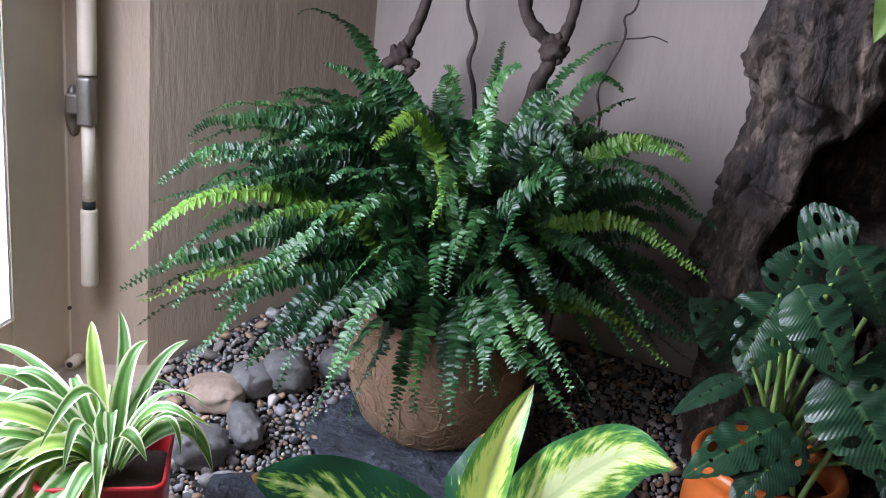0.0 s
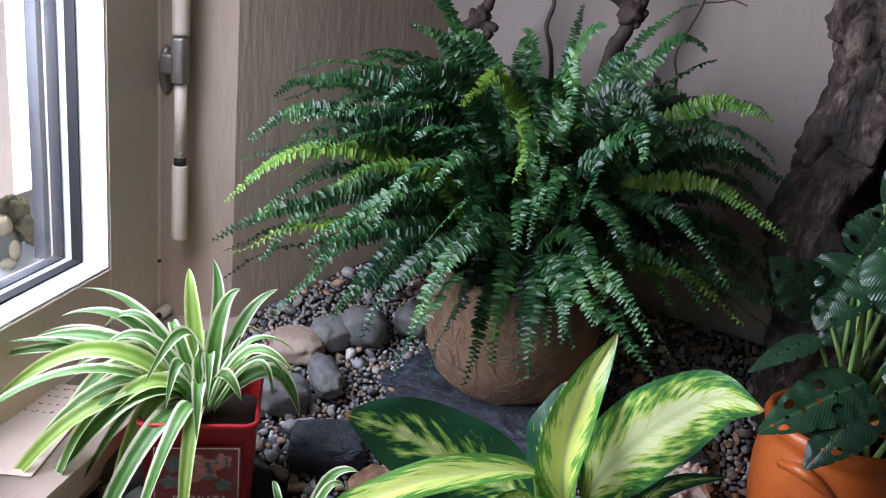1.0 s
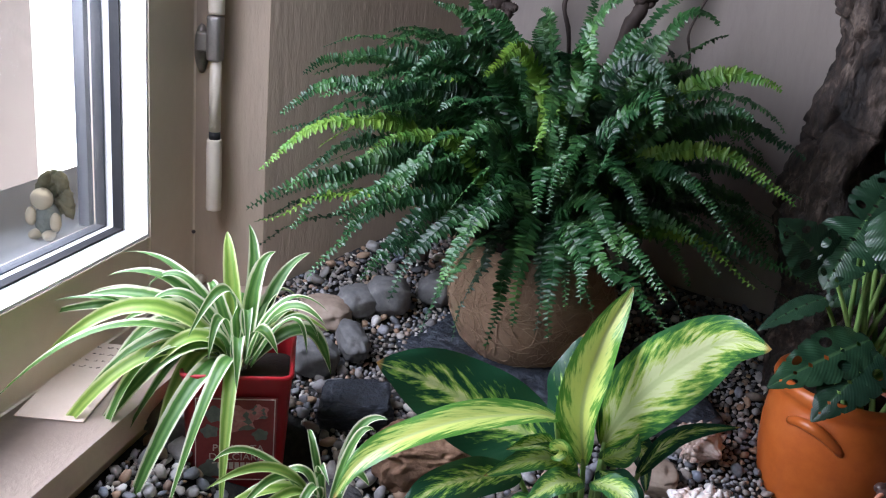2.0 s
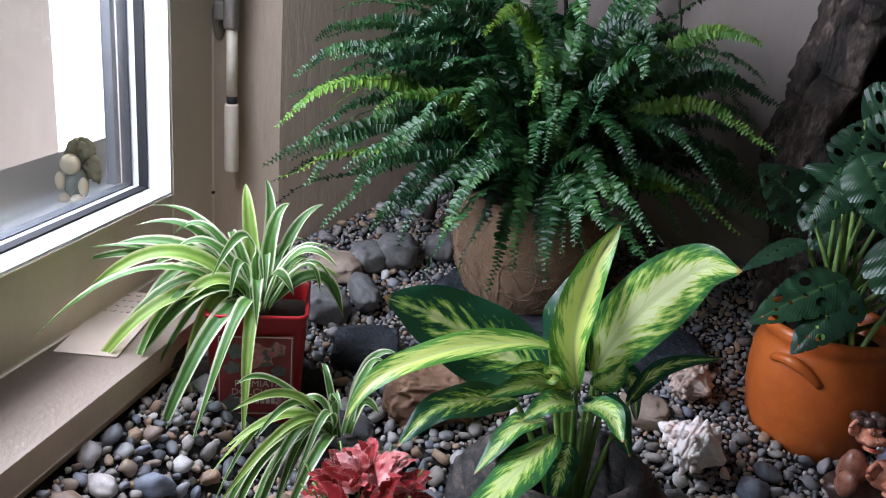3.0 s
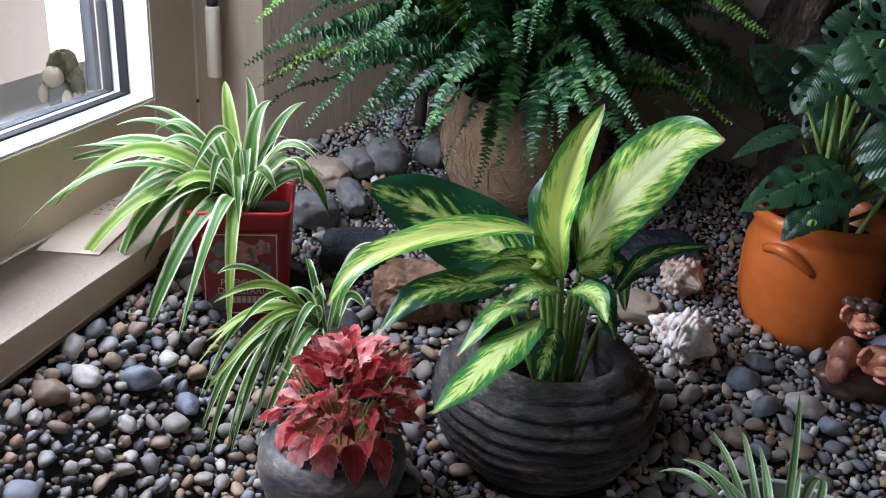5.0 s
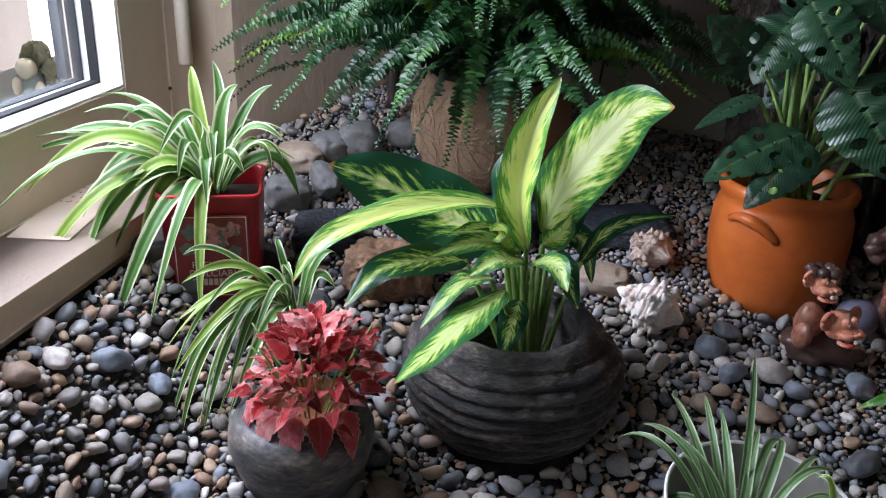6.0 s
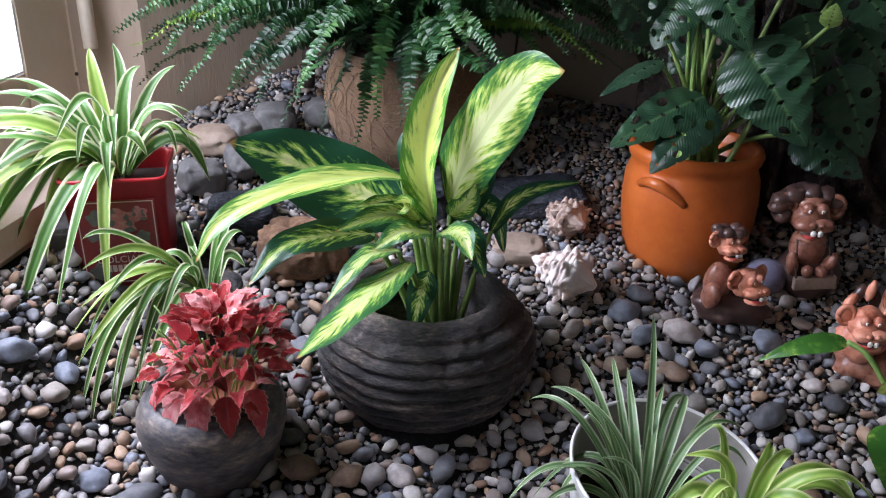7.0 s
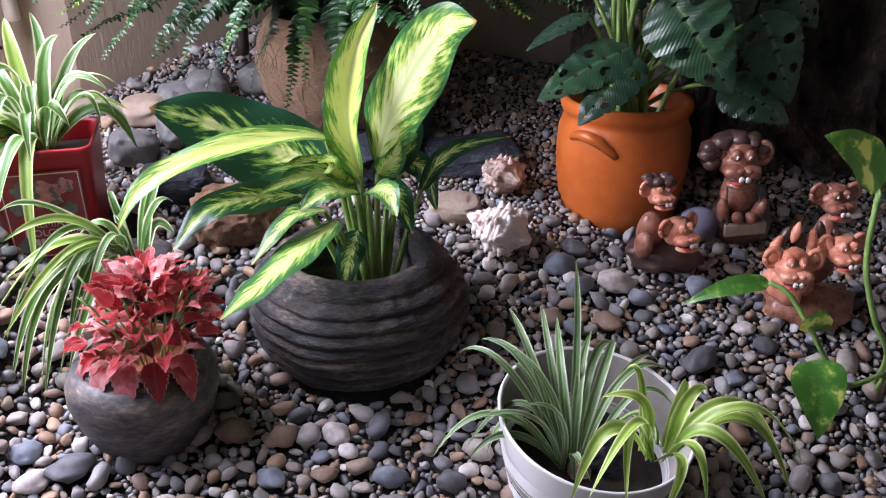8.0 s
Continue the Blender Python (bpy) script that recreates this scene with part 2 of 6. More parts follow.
TIN_RED = rough_stuff("red_tin", [(0.3, (0.36, 0.012, 0.018)), (0.7, (0.46, 0.02, 0.03))], 8, 0.34, 120, 0.12, 0.0004)
TIN_DARK = rough_stuff("dark_red_print", [(0.3, (0.2, 0.02, 0.022)), (0.7, (0.3, 0.04, 0.04))], 35, 0.4, 200, 0.05, 0.0002)
PRINT_PALE = rough_stuff("pale_print", [(0.3, (0.6, 0.45, 0.4)), (0.7, (0.7, 0.56, 0.5))], 60, 0.45, 200, 0.05, 0.0002)
PRINT_PINK = rough_stuff("pink_print", [(0.3, (0.42, 0.1, 0.11)), (0.5, (0.55, 0.2, 0.2)), (0.7, (0.66, 0.36, 0.33))], 110, 0.45, 260, 0.05, 0.0002)
PRINT_LEAF = rough_stuff("grey_green_print", [(0.3, (0.1, 0.1, 0.1)), (0.7, (0.2, 0.22, 0.18))], 110, 0.45, 260, 0.05, 0.0002)
CUP = rough_stuff("white_plastic", [(0.3, (0.72, 0.71, 0.7)), (0.7, (0.8, 0.79, 0.78))], 10, 0.32, 120, 0.06, 0.0003)
# the white pot's inside, with its shade put into the colour
CUP_SHADED = rough_stuff("shaded_white_inside", [(0.3, (0.24, 0.225, 0.2)), (0.7, (0.4, 0.38, 0.35))], 8, 0.5, 60, 0.1, 0.0005)
LAVA = rough_stuff("black_lava", [(0.3, (0.008, 0.008, 0.01)), (0.7, (0.035, 0.033, 0.035))], 60, 0.8, 220, 1.0, 0.003)
BARK = rough_stuff("driftwood", [(0.38, (0.005, 0.0035, 0.003)), (0.48, (0.024, 0.015, 0.011)), (0.56, (0.06, 0.04, 0.03)), (0.66, (0.2, 0.15, 0.12))], 22, 0.62, 120, 1.0, 0.014, (1, 1, 0.4), distortion=1.0)
TWIG = rough_stuff("dark_twig", [(0.3, (0.022, 0.014, 0.011)), (0.7, (0.075, 0.05, 0.04))], 30, 0.75, 160, 0.8, 0.002)
SLATE = rough_stuff("blue_slate", [(0.36, (0.008, 0.01, 0.014)), (0.52, (0.026, 0.032, 0.044)), (0.68, (0.1, 0.115, 0.14))], 22, 0.55, 90, 1.0, 0.014, (1, 1, 3))
GREY_ROCK = rough_stuff("grey_rock", [(0.3, (0.08, 0.08, 0.082)), (0.55, (0.17, 0.165, 0.16)), (0.78, (0.33, 0.31, 0.29))], 18, 0.75, 130, 0.6, 0.002, vary=0.4)
TAN_ROCK = rough_stuff("tan_rock", [(0.3, (0.2, 0.14, 0.1)), (0.55, (0.33, 0.25, 0.19)), (0.78, (0.46, 0.38, 0.3))], 16, 0.8, 120, 0.6, 0.002)
TUFA = rough_stuff("porous_tufa", [(0.3, (0.06, 0.03, 0.018)), (0.5, (0.19, 0.105, 0.06)), (0.72, (0.38, 0.24, 0.15))], 26, 0.9, 120, 1.0, 0.005)
SHELL = rough_stuff("shell", [(0.26, (0.6, 0.34, 0.27)), (0.4, (0.86, 0.68, 0.6)), (0.55, (0.9, 0.85, 0.82))], 22, 0.42, 110, 0.4, 0.001)
SHELL_BROWN = rough_stuff("brown_shell", [(0.3, (0.22, 0.1, 0.06)), (0.5, (0.55, 0.42, 0.35)), (0.75, (0.75, 0.68, 0.6))], 45, 0.5, 170, 0.5, 0.0012)
CLAY = rough_stuff("brown_glazed_clay", [(0.34, (0.1, 0.035, 0.024)), (0.5, (0.28, 0.115, 0.075)), (0.66, (0.48, 0.23, 0.16))], 40, 0.3, 120, 0.3, 0.001)
CLAY_PINK = rough_stuff("pink_glazed_clay", [(0.34, (0.42, 0.12, 0.065)), (0.5, (0.68, 0.27, 0.17)), (0.66, (0.8, 0.4, 0.28))], 40, 0.3, 120, 0.3, 0.001)
CLAY_DARK = rough_stuff("dark_glazed_clay", [(0.3, (0.035, 0.02, 0.02)), (0.6, (0.1, 0.055, 0.045)), (0.8, (0.2, 0.11, 0.09))], 26, 0.33, 120, 0.3, 0.001)
CLAY_BLUE = rough_stuff("violet_glaze", [(0.3, (0.12, 0.12, 0.19)), (0.7, (0.28, 0.28, 0.38))], 26, 0.3, 120, 0.2, 0.001)
TOOTH = rough_stuff("white_glaze", [(0.3, (0.74, 0.72, 0.67)), (0.7, (0.82, 0.8, 0.76))], 30, 0.3, 120, 0.1, 0.0004)
TONGUE = rough_stuff("red_glaze", [(0.3, (0.5, 0.06, 0.05)), (0.7, (0.6, 0.1, 0.08))], 30, 0.3, 120, 0.1, 0.0004)
DOLL = rough_stuff("doll_plastic", [(0.3, (0.5, 0.43, 0.3)), (0.7, (0.68, 0.62, 0.48))], 40, 0.6, 150, 0.3, 0.002)
DOLL_HAIR = rough_stuff("doll_hair", [(0.3, (0.1, 0.095, 0.05)), (0.7, (0.3, 0.28, 0.18))], 60, 0.9, 250, 1.0, 0.006)
DOLL_GREEN = rough_stuff("doll_clothes", [(0.3, (0.13, 0.15, 0.13)), (0.7, (0.3, 0.33, 0.3))], 50, 0.8, 200, 0.4, 0.002)
BROWN_RENDER = rough_stuff("brown_render", [(0.3, (0.5, 0.4, 0.37)), (0.7, (0.62, 0.52, 0.48))], 3, 0.9, 30, 0.4, 0.004)
WHITE_STONE = rough_stuff("white_ledge", [(0.3, (0.74, 0.74, 0.73)), (0.7, (0.82, 0.82, 0.81))], 6, 0.7, 60, 0.2, 0.001)

GLASS, gnt, gb = nodes_of("window_glass")
clear = gnt.nodes.new("ShaderNodeBsdfTransparent")
shine = add(gnt, "ShaderNodeBsdfGlossy", Roughness=0.01)
blend = gnt.nodes.new("ShaderNodeMixShader")
blend.inputs[0].default_value = 0.06
gnt.links.new(clear.outputs[0], blend.inputs[1])
gnt.links.new(shine.outputs[0], blend.inputs[2])
gnt.links.new(blend.outputs[0], gnt.nodes["Material Output"].inputs["Surface"])

GLOW, gnt, gb = nodes_of("bright_distance")
gb.inputs["Base Color"].default_value = (0.9, 0.9, 0.9, 1)
gb.inputs["Emission Color"].default_value = (0.96, 0.98, 1, 1)
gb.inputs["Emission Strength"].default_value = 4.5


def pebble_material(name, per_island):
    m, nt, b = nodes_of(name)
    if per_island:
        rnd = nt.nodes.new("ShaderNodeNewGeometry").outputs["Random Per Island"]
    else:
        rnd = nt.nodes.new("ShaderNodeObjectInfo").outputs["Random"]
    col = ramp(nt, rnd, [(0.0, (0.075, 0.078, 0.084)), (0.14, (0.17, 0.172, 0.185)), (0.28, (0.3, 0.26, 0.225)), (0.4, (0.17, 0.19, 0.23)), (0.52, (0.35, 0.31, 0.27)),
                         (0.62, (0.15, 0.14, 0.13)), (0.72, (0.36, 0.245, 0.16)), (0.82, (0.24, 0.145, 0.095)), (0.9, (0.24, 0.24, 0.24)), (0.97, (0.58, 0.54, 0.5))])
    at = coords(nt)
    speck = noise_of(nt, at, 240, 4, 0.7)
    band = noise_of(nt, coords(nt, (1, 1, 2.5)), 45, 4, 0.6, 0.8)
    k = math_node(nt, "ADD", math_node(nt, "MULTIPLY", speck, 0.7), math_node(nt, "MULTIPLY", band, 0.9))
    hsv = add(nt, "ShaderNodeHueSaturation")
    nt.links.new(math_node(nt, "ADD", k, 0.42), hsv.inputs["Value"])
    nt.links.new(col, hsv.inputs["Color"])
    nt.links.new(hsv.outputs[0], b.inputs["Base Color"])
    nt.links.new(math_node(nt, "ADD", math_node(nt, "MULTIPLY", band, 0.4), 0.35), b.inputs["Roughness"])
    bumped(nt, b, math_node(nt, "ADD", speck, band), 0.35, 0.0012)
    return m


PEBBLE = pebble_material("pebble", False)
PEBBLES = pebble_material("pebbles", True)

# ---- mesh tools ----
ORIGIN = {}
ICO = {}
for level in (1, 2, 3, 4, 5):
    bm = bmesh.new()
    bmesh.ops.create_icosphere(bm, subdivisions=level, radius=1.0)
    bm.verts.ensure_lookup_table()
    ICO[level] = ([v.co.copy() for v in bm.verts], [tuple(v.index for v in f.verts) for f in bm.faces])
    bm.free()


class Shape:
    """Vertices, faces, leaf coordinates and material slots of one mesh."""

    def __init__(self):
        self.v, self.f, self.uv, self.slot = [], [], [], []

    def put(self, verts, faces, uvs=None, slot=0):
        o = len(self.v)
        self.v += verts
        self.uv += uvs or [(0.5, 0.5)] * len(verts)
        self.f += [tuple(i + o for i in f) for f in faces]
        self.slot += [slot] * len(faces)
        return self

    def mesh(self, name, mats, base, smooth=True):
        me = bpy.data.meshes.new(name)
        me.from_pydata([tuple(V(p) - base) for p in self.v], [], self.f)
        layer = me.uv_layers.new(name="leaf")
        flat = [c for poly in self.f for i in poly for c in self.uv[i]]
        layer.data.foreach_set("uv", flat)
        for m in mats if isinstance(mats, (list, tuple)) else [mats]:
            me.materials.append(m)
        me.polygons.foreach_set("material_index", self.slot)
        me.polygons.foreach_set("use_smooth", [smooth] * len(self.f))
        me.update()
        return me


def thing(name, at, label, category, group="", kind=""):
    ob = new(name)
    ob.location = at
    ob.empty_display_size = 0.02
    ORIGIN[ob] = V(at)
    return tagged(ob, label, category, group, kind)


def part(name, shape, mats, parent, label="", smooth=True):
    """One mesh under a thing or under a part."""
    ob = new(name, shape.mesh(name, mats, ORIGIN[parent], smooth))
    ob.parent = parent
    ORIGIN[ob] = ORIGIN[parent]
    return tagged(ob, label)


def solo(name, shape, mats, at, label, category="", group="", kind="", smooth=True):
    """A thing that is one mesh."""
    ob = new(name, shape.mesh(name, mats, V(at), smooth))
    ob.location = at
    ORIGIN[ob] = V(at)
    return tagged(ob, label, category, group, kind)


def bend(ctrl, n):
    """n + 1 points on a smooth curve through the control points."""
    c = [V(p) for p in ctrl]
    c = [c[0] * 2 - c[1]] + c + [c[-1] * 2 - c[-2]]
    out = []
    spans = len(c) - 3
    for i in range(n + 1):
        s = min(i / n * spans, spans - 1e-6)
        k, t = int(s), s - int(s)
        a, b, d, e = c[k:k + 4]
        out.append(0.5 * ((2 * b) + (d - a) * t + (2 * a - 5 * b + 4 * d - e) * t * t + (3 * b - a - 3 * d + e) * t ** 3))
    return out


def arch(base, knee, tip, n):
    """n + 1 points on an arch from base to tip, drawn towards knee."""
    base, knee, tip = V(base), V(knee), V(tip)
    return [base * (1 - t) ** 2 + knee * 2 * t * (1 - t) + tip * t * t for t in (i / n for i in range(n + 1))]


def tube(s, pts, radii, n=8, slot=0, knobs=0.0, seed=0.0):
    rows = []
    up = V((0.13, 0.2, 0.97))
    for i, p in enumerate(pts):
        d = (pts[min(i + 1, len(pts) - 1)] - pts[max(i - 1, 0)]).normalized()
        a = d.cross(up)
        a = (a if a.length > 0.05 else d.cross(V((1, 0, 0)))).normalized()
        b = a.cross(d)
        r = radii[i] if isinstance(radii, (list, tuple)) else radii
        ring = []
        for k in range(n):
            g = k * math.tau / n
            q = r * (1 + knobs * noise.noise(V((math.cos(g), math.sin(g), i * 0.35 + seed)) * 1.6))
            ring.append(p + a * math.cos(g) * q + b * math.sin(g) * q)
        rows += ring
    faces = [(i * n + k, i * n + (k + 1) % n, (i + 1) * n + (k + 1) % n, (i + 1) * n + k) for i in range(len(pts) - 1) for k in range(n)]
    faces += [tuple(range(n - 1, -1, -1)), tuple((len(pts) - 1) * n + k for k in range(n))]
    return s.put(rows, faces, [(0.5, i / (len(pts) - 1)) for i in range(len(pts)) for k in range(n)], slot)


def lathe(s, outline, at, n=56, tilt=None, wave=None, slot=0):
    """Turns an outline of (radius, height) about the upright through at."""
    rows, uv = [], []
    for i, (r, z) in enumerate(outline):
        for k in range(n):
            g = k * math.tau / n
            rr, zz = wave(r, z, g, i) if wave else (r, z)
            p = V((rr * math.cos(g), rr * math.sin(g), zz))
            rows.append(V(at) + (tilt @ p if tilt else p))
            uv.append((k / n, i / len(outline)))
    faces = [(i * n + k, i * n + (k + 1) % n, (i + 1) * n + (k + 1) % n, (i + 1) * n + k) for i in range(len(outline) - 1) for k in range(n)]
    if outline[0][0] < 0.001:
        faces.append(tuple(range(n - 1, -1, -1)))
    if outline[-1][0] < 0.001:
        faces.append(tuple((len(outline) - 1) * n + k for k in range(n)))
    return s.put(rows, faces, uv, slot)


def lump(s, at, radii, turn=(0, 0, 0), level=3, rough=0.0, size=1.0, seed=0.0, slot=0, flat=0.0):
    """A stone or rounded lump: a ball drawn to radii, turned, and roughened."""
    m = Euler([radians(a) for a in turn]).to_matrix()
    verts, faces = ICO[level]
    out = []
    for v in verts:
        k = 1 + rough * (noise.noise(v * size + V((seed * 7.3, seed * 3.1, seed))) + 0.45 * noise.noise(v * size * 2.7 + V((seed, 9, 1))))
        if flat:
            k -= flat * max(0.0, abs(v.x) + abs(v.y) + abs(v.z) - 1.35)
        out.append(V(at) + m @ V((v.x * radii[0] * k, v.y * radii[1] * k, v.z * radii[2] * k)))
    return s.put(out, faces, None, slot)


def block(s, corner, ax, ay, az, edge=0.003, slot=0):
    """A block with bevelled edges: corner and three edge vectors."""
    bm = bmesh.new()
    bmesh.ops.create_cube(bm, size=1.0)
    corner, ax, ay, az = V(corner), V(ax), V(ay), V(az)
    for v in bm.verts:
        v.co = corner + ax * (v.co.x + 0.5) + ay * (v.co.y + 0.5) + az * (v.co.z + 0.5)
    if edge:
        bmesh.ops.bevel(bm, geom=bm.edges[:], offset=edge, segments=2, affect="EDGES", profile=0.6)
    bmesh.ops.recalc_face_normals(bm, faces=bm.faces[:])
    bm.verts.index_update()
    s.put([v.co.copy() for v in bm.verts], [tuple(v.index for v in f.verts) for f in bm.faces], None, slot)
    bm.free()
    return s


LANCE = lambda v: max(0.0, math.sin(math.pi * min(1, v ** 0.75 * 0.97 + 0.03)) ** 0.8)
STRAP = lambda v: min(1.0, 0.55 + v * 1.6) * (1 - v ** 3.2) ** 0.9
OVATE = lambda v: max(0.0, math.sin(math.pi * v ** 0.62) ** 0.85)


def leaf(s, line, width, facing, outline=LANCE, fold=0.25, nu=4, ripple=0.0, curl=0.0, twist=0.0, teeth=0, slot=0):
    """A leaf along a line of points, its upper side towards facing. fold lifts the sides, ripple waves them, curl rolls them."""
    verts, uvs, faces = [], [], []
    n, m = len(line) - 1, 2 * nu + 1
    facing = V(facing)
    for i, p in enumerate(line):
        v = i / n
        d = (line[min(i + 1, n)] - line[max(i - 1, 0)]).normalized()
        side = d.cross(facing)
        side = (side if side.length > 1e-3 else d.cross(V((0.3, 0.9, 0.2)))).normalized()
        if twist:
            side = Matrix.Rotation(twist * v, 3, d) @ side
        up = side.cross(d)
        w = width * outline(v)
        if teeth:
            w *= 1 + 0.26 * ((v * teeth) % 1.0) - 0.1
        for j in range(m):
            u = (j - nu) / nu
            lift = fold * abs(u) * w - curl * u * u * w + ripple * w * math.sin(v * 17 + u * 2.2) * abs(u) ** 1.5
            verts.append(p + side * (w * u * (1 - 0.3 * abs(fold) * abs(u))) + up * lift)
            uvs.append((u / 2 + 0.5, v))
    for i in range(n):
        for j in range(m - 1):
            a = i * m + j
            faces.append((a, a + 1, a + m + 1, a + m))
    return s.put(verts, faces, uvs, slot)


def smooth_step(a, b, x):
    t = max(0.0, min(1.0, (x - a) / (b - a)))
    return t * t * (3 - 2 * t)


def bed(x, y):
    """Height of the pebble bed: it climbs towards the back walls and is heaped up along the sill."""
    z = -0.264 - 0.0464 * x + 0.2965 * max(y, 0.42)
    heap = smooth_step(-0.24, -0.46, x) * smooth_step(1.12, 0.95, y)
    z += heap * max(0.0, 0.066 - z)
    return z + 0.004 * noise.noise(V((x * 9, y * 9, 0)))


# ---- the place itself ----
nx, ny = 84, 78
s = Shape()
grid = [(-0.62 + 2.5 * i / nx, -1.9 + 3.5 * j / ny) for j in range(ny + 1) for i in range(nx + 1)]
s.put([V((x, y, bed(x, y) - 0.006)) for x, y in grid],
      [(j * (nx + 1) + i, j * (nx + 1) + i + 1, (j + 1) * (nx + 1) + i + 1, (j + 1) * (nx + 1) + i) for j in range(ny) for i in range(nx)])
ground = solo("ground", s, GRIT, (0, 0, 0), "bed of dark grit under grey river pebbles", "ground", kind="structure")

CORNER = V((-0.142, 1.535, 0))
TOP = 1.95


def upright(name, a, b, z0, z1, thick, mat, label):
    """A wall from a to b, its thickness on the far side."""
    a, b = V(a), V(b)
    d = (b - a).normalized()
    out = V((-d.y, d.x, 0)) * thick
    sh = Shape()
    block(sh, a + V((0, 0, z0)), b - a, out, V((0, 0, z1 - z0)), 0.0)
    return solo(name, sh, mat, a + V((0, 0, z0)), label, "wall", kind="structure", smooth=False)


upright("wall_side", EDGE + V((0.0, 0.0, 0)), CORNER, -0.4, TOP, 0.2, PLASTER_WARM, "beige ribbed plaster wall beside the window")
upright("wall_back", CORNER + V((0.0, 0.0, 0)), (1.62, 1.1, 0), -0.4, TOP, 0.2, PLASTER_DIMMED, "pale pinkish plaster wall with vertical texture")
# unseen walls and ceiling, added to close the room and hold back bounce
upright("wall_right", (1.6, 1.5, 0), (1.6, -2.0, 0), -0.6, TOP, 0.2, DARK_ROOM_WALL, "unseen room wall, coloured dark to keep bounce light low")
upright("wall_rear", (1.7, -1.85, 0), (-0.8, -1.85, 0), -0.6, TOP, 0.2, DARK_ROOM_WALL, "unseen room wall, coloured dark to keep bounce light low")
s = Shape()
block(s, wall_at(-3.4, -0.24, TOP), INWARD * 2.8, ALONG * 4.05, V((0, 0, 0.15)), 0.0)
solo("ceiling", s, DARK_ROOM_WALL, (0, 0, TOP), "unseen ceiling, coloured dark to keep bounce light low", "ceiling", kind="structure", smooth=False)

# the window wall: below, above and at both ends of the opening
FAR, SILL_Z, HEAD = -3.1, 0.115, 1.5
s = Shape()
block(s, wall_at(FAR, -0.24, -0.6), ALONG * -FAR, INWARD * 0.24, V((0, 0, 0.6 + SILL_Z - 0.045)), 0.0)
block(s, wall_at(FAR, -0.24, HEAD), ALONG * -FAR, INWARD * 0.24, V((0, 0, TOP - HEAD)), 0.0)
block(s, wall_at(FAR, -0.24, SILL_Z - 0.045), ALONG * (-2.1 - FAR), INWARD * 0.24, V((0, 0, HEAD - SILL_Z + 0.045)), 0.0)
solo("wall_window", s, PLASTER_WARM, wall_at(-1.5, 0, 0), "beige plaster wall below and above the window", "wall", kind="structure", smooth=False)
s = Shape()
foot = [wall_at(p, q, -0.6) for p, q in ((0.0, -0.0005), (-0.037, -0.112), (-0.037, -0.24), (0.3, -0.24), (0.3, -0.0005))]
s.put(foot + [p + V((0, 0, TOP + 0.6)) for p in foot], [(k, (k + 1) % 5, 5 + (k + 1) % 5, 5 + k) for k in range(5)] + [(4, 3, 2, 1, 0), (5, 6, 7, 8, 9)])
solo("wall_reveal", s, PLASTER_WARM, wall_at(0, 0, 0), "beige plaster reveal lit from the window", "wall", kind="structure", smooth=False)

s = Shape()
block(s, wall_at(-2.1, -0.115, SILL_Z - 0.045), ALONG * 2.13, INWARD * 0.132, V((0, 0, 0.045)), 0.005)
solo("window_sill", s, SILL, wall_at(-1, 0, SILL_Z), "cream painted window sill with worn front edge", "window sill", kind="structure")

# the window: cream outer frame, white bead, black gasket, two panes
SIDE, LOW, FACE = -0.168, 0.235, -0.105
window = thing("window_1", wall_at(-1.0, FACE, SILL_Z), "white framed window with black rubber gaskets and bright panes", "window", kind="structure")


def window_strip(name, mat, label, inset, deep, thick, wide):
    """A strip along the far jamb and the bottom of the opening: inset from the frame, deep behind its face."""
    sh = Shape()
    block(sh, wall_at(SIDE - inset - wide, FACE - deep - thick, LOW + inset), ALONG * wide, INWARD * thick, V((0, 0, 1.15 - inset)), 0.001)
    block(sh, wall_at(-2.0, FACE - deep - thick, LOW + inset), ALONG * (2.0 + SIDE - inset - wide - 0.0005), INWARD * thick, V((0, 0, wide)), 0.001)
    return part(name, sh, mat, window, label, smooth=False)


s = Shape()
block(s, wall_at(SIDE, FACE - 0.09, SILL_Z), ALONG * (-0.034 - SIDE), INWARD * 0.09, V((0, 0, HEAD - SILL_Z)), 0.004)
block(s, wall_at(-2.1, FACE - 0.09, SILL_Z), ALONG * (2.1 + SIDE), INWARD * 0.09, V((0, 0, LOW - SILL_Z)), 0.004)
block(s, wall_at(-2.1, FACE - 0.09, HEAD - 0.09), ALONG * (2.1 + SIDE), INWARD * 0.09, V((0, 0, 0.09)), 0.004)
block(s, wall_at(-2.1, FACE - 0.09, LOW), ALONG * 0.09, INWARD * 0.09, V((0, 0, HEAD - LOW - 0.09)), 0.004)
part("window_frame", s, CREAM_PAINT, window, "cream painted frame", smooth=False)
window_strip("bead", WHITE_PAINT, "white bevelled bead", 0.0005, -0.001, 0.037, 0.004)
window_strip("gasket", GASKET, "black rubber gasket", 0.001, 0.036, 0.013, 0.007)
window_strip("rebate", WHITE_PAINT, "white strip behind the gasket", 0.001, 0.0495, 0.011, 0.006)
window_strip("spacer", GREY_METAL, "grey metal spacer between the panes", 0.001, 0.061, 0.015, 0.008)
# the spacer's reflection in the second pane, modelled as a solid bar
s = Shape()
block(s, wall_at(-0.2, -0.192, LOW + 0.012), ALONG * 0.012, INWARD * 0.014, V((0, 0, 1.1)), 0.001)
part("mullion", s, GREY_METAL, window, "slim grey bar standing for the spacer's reflection", smooth=False)
s = Shape()
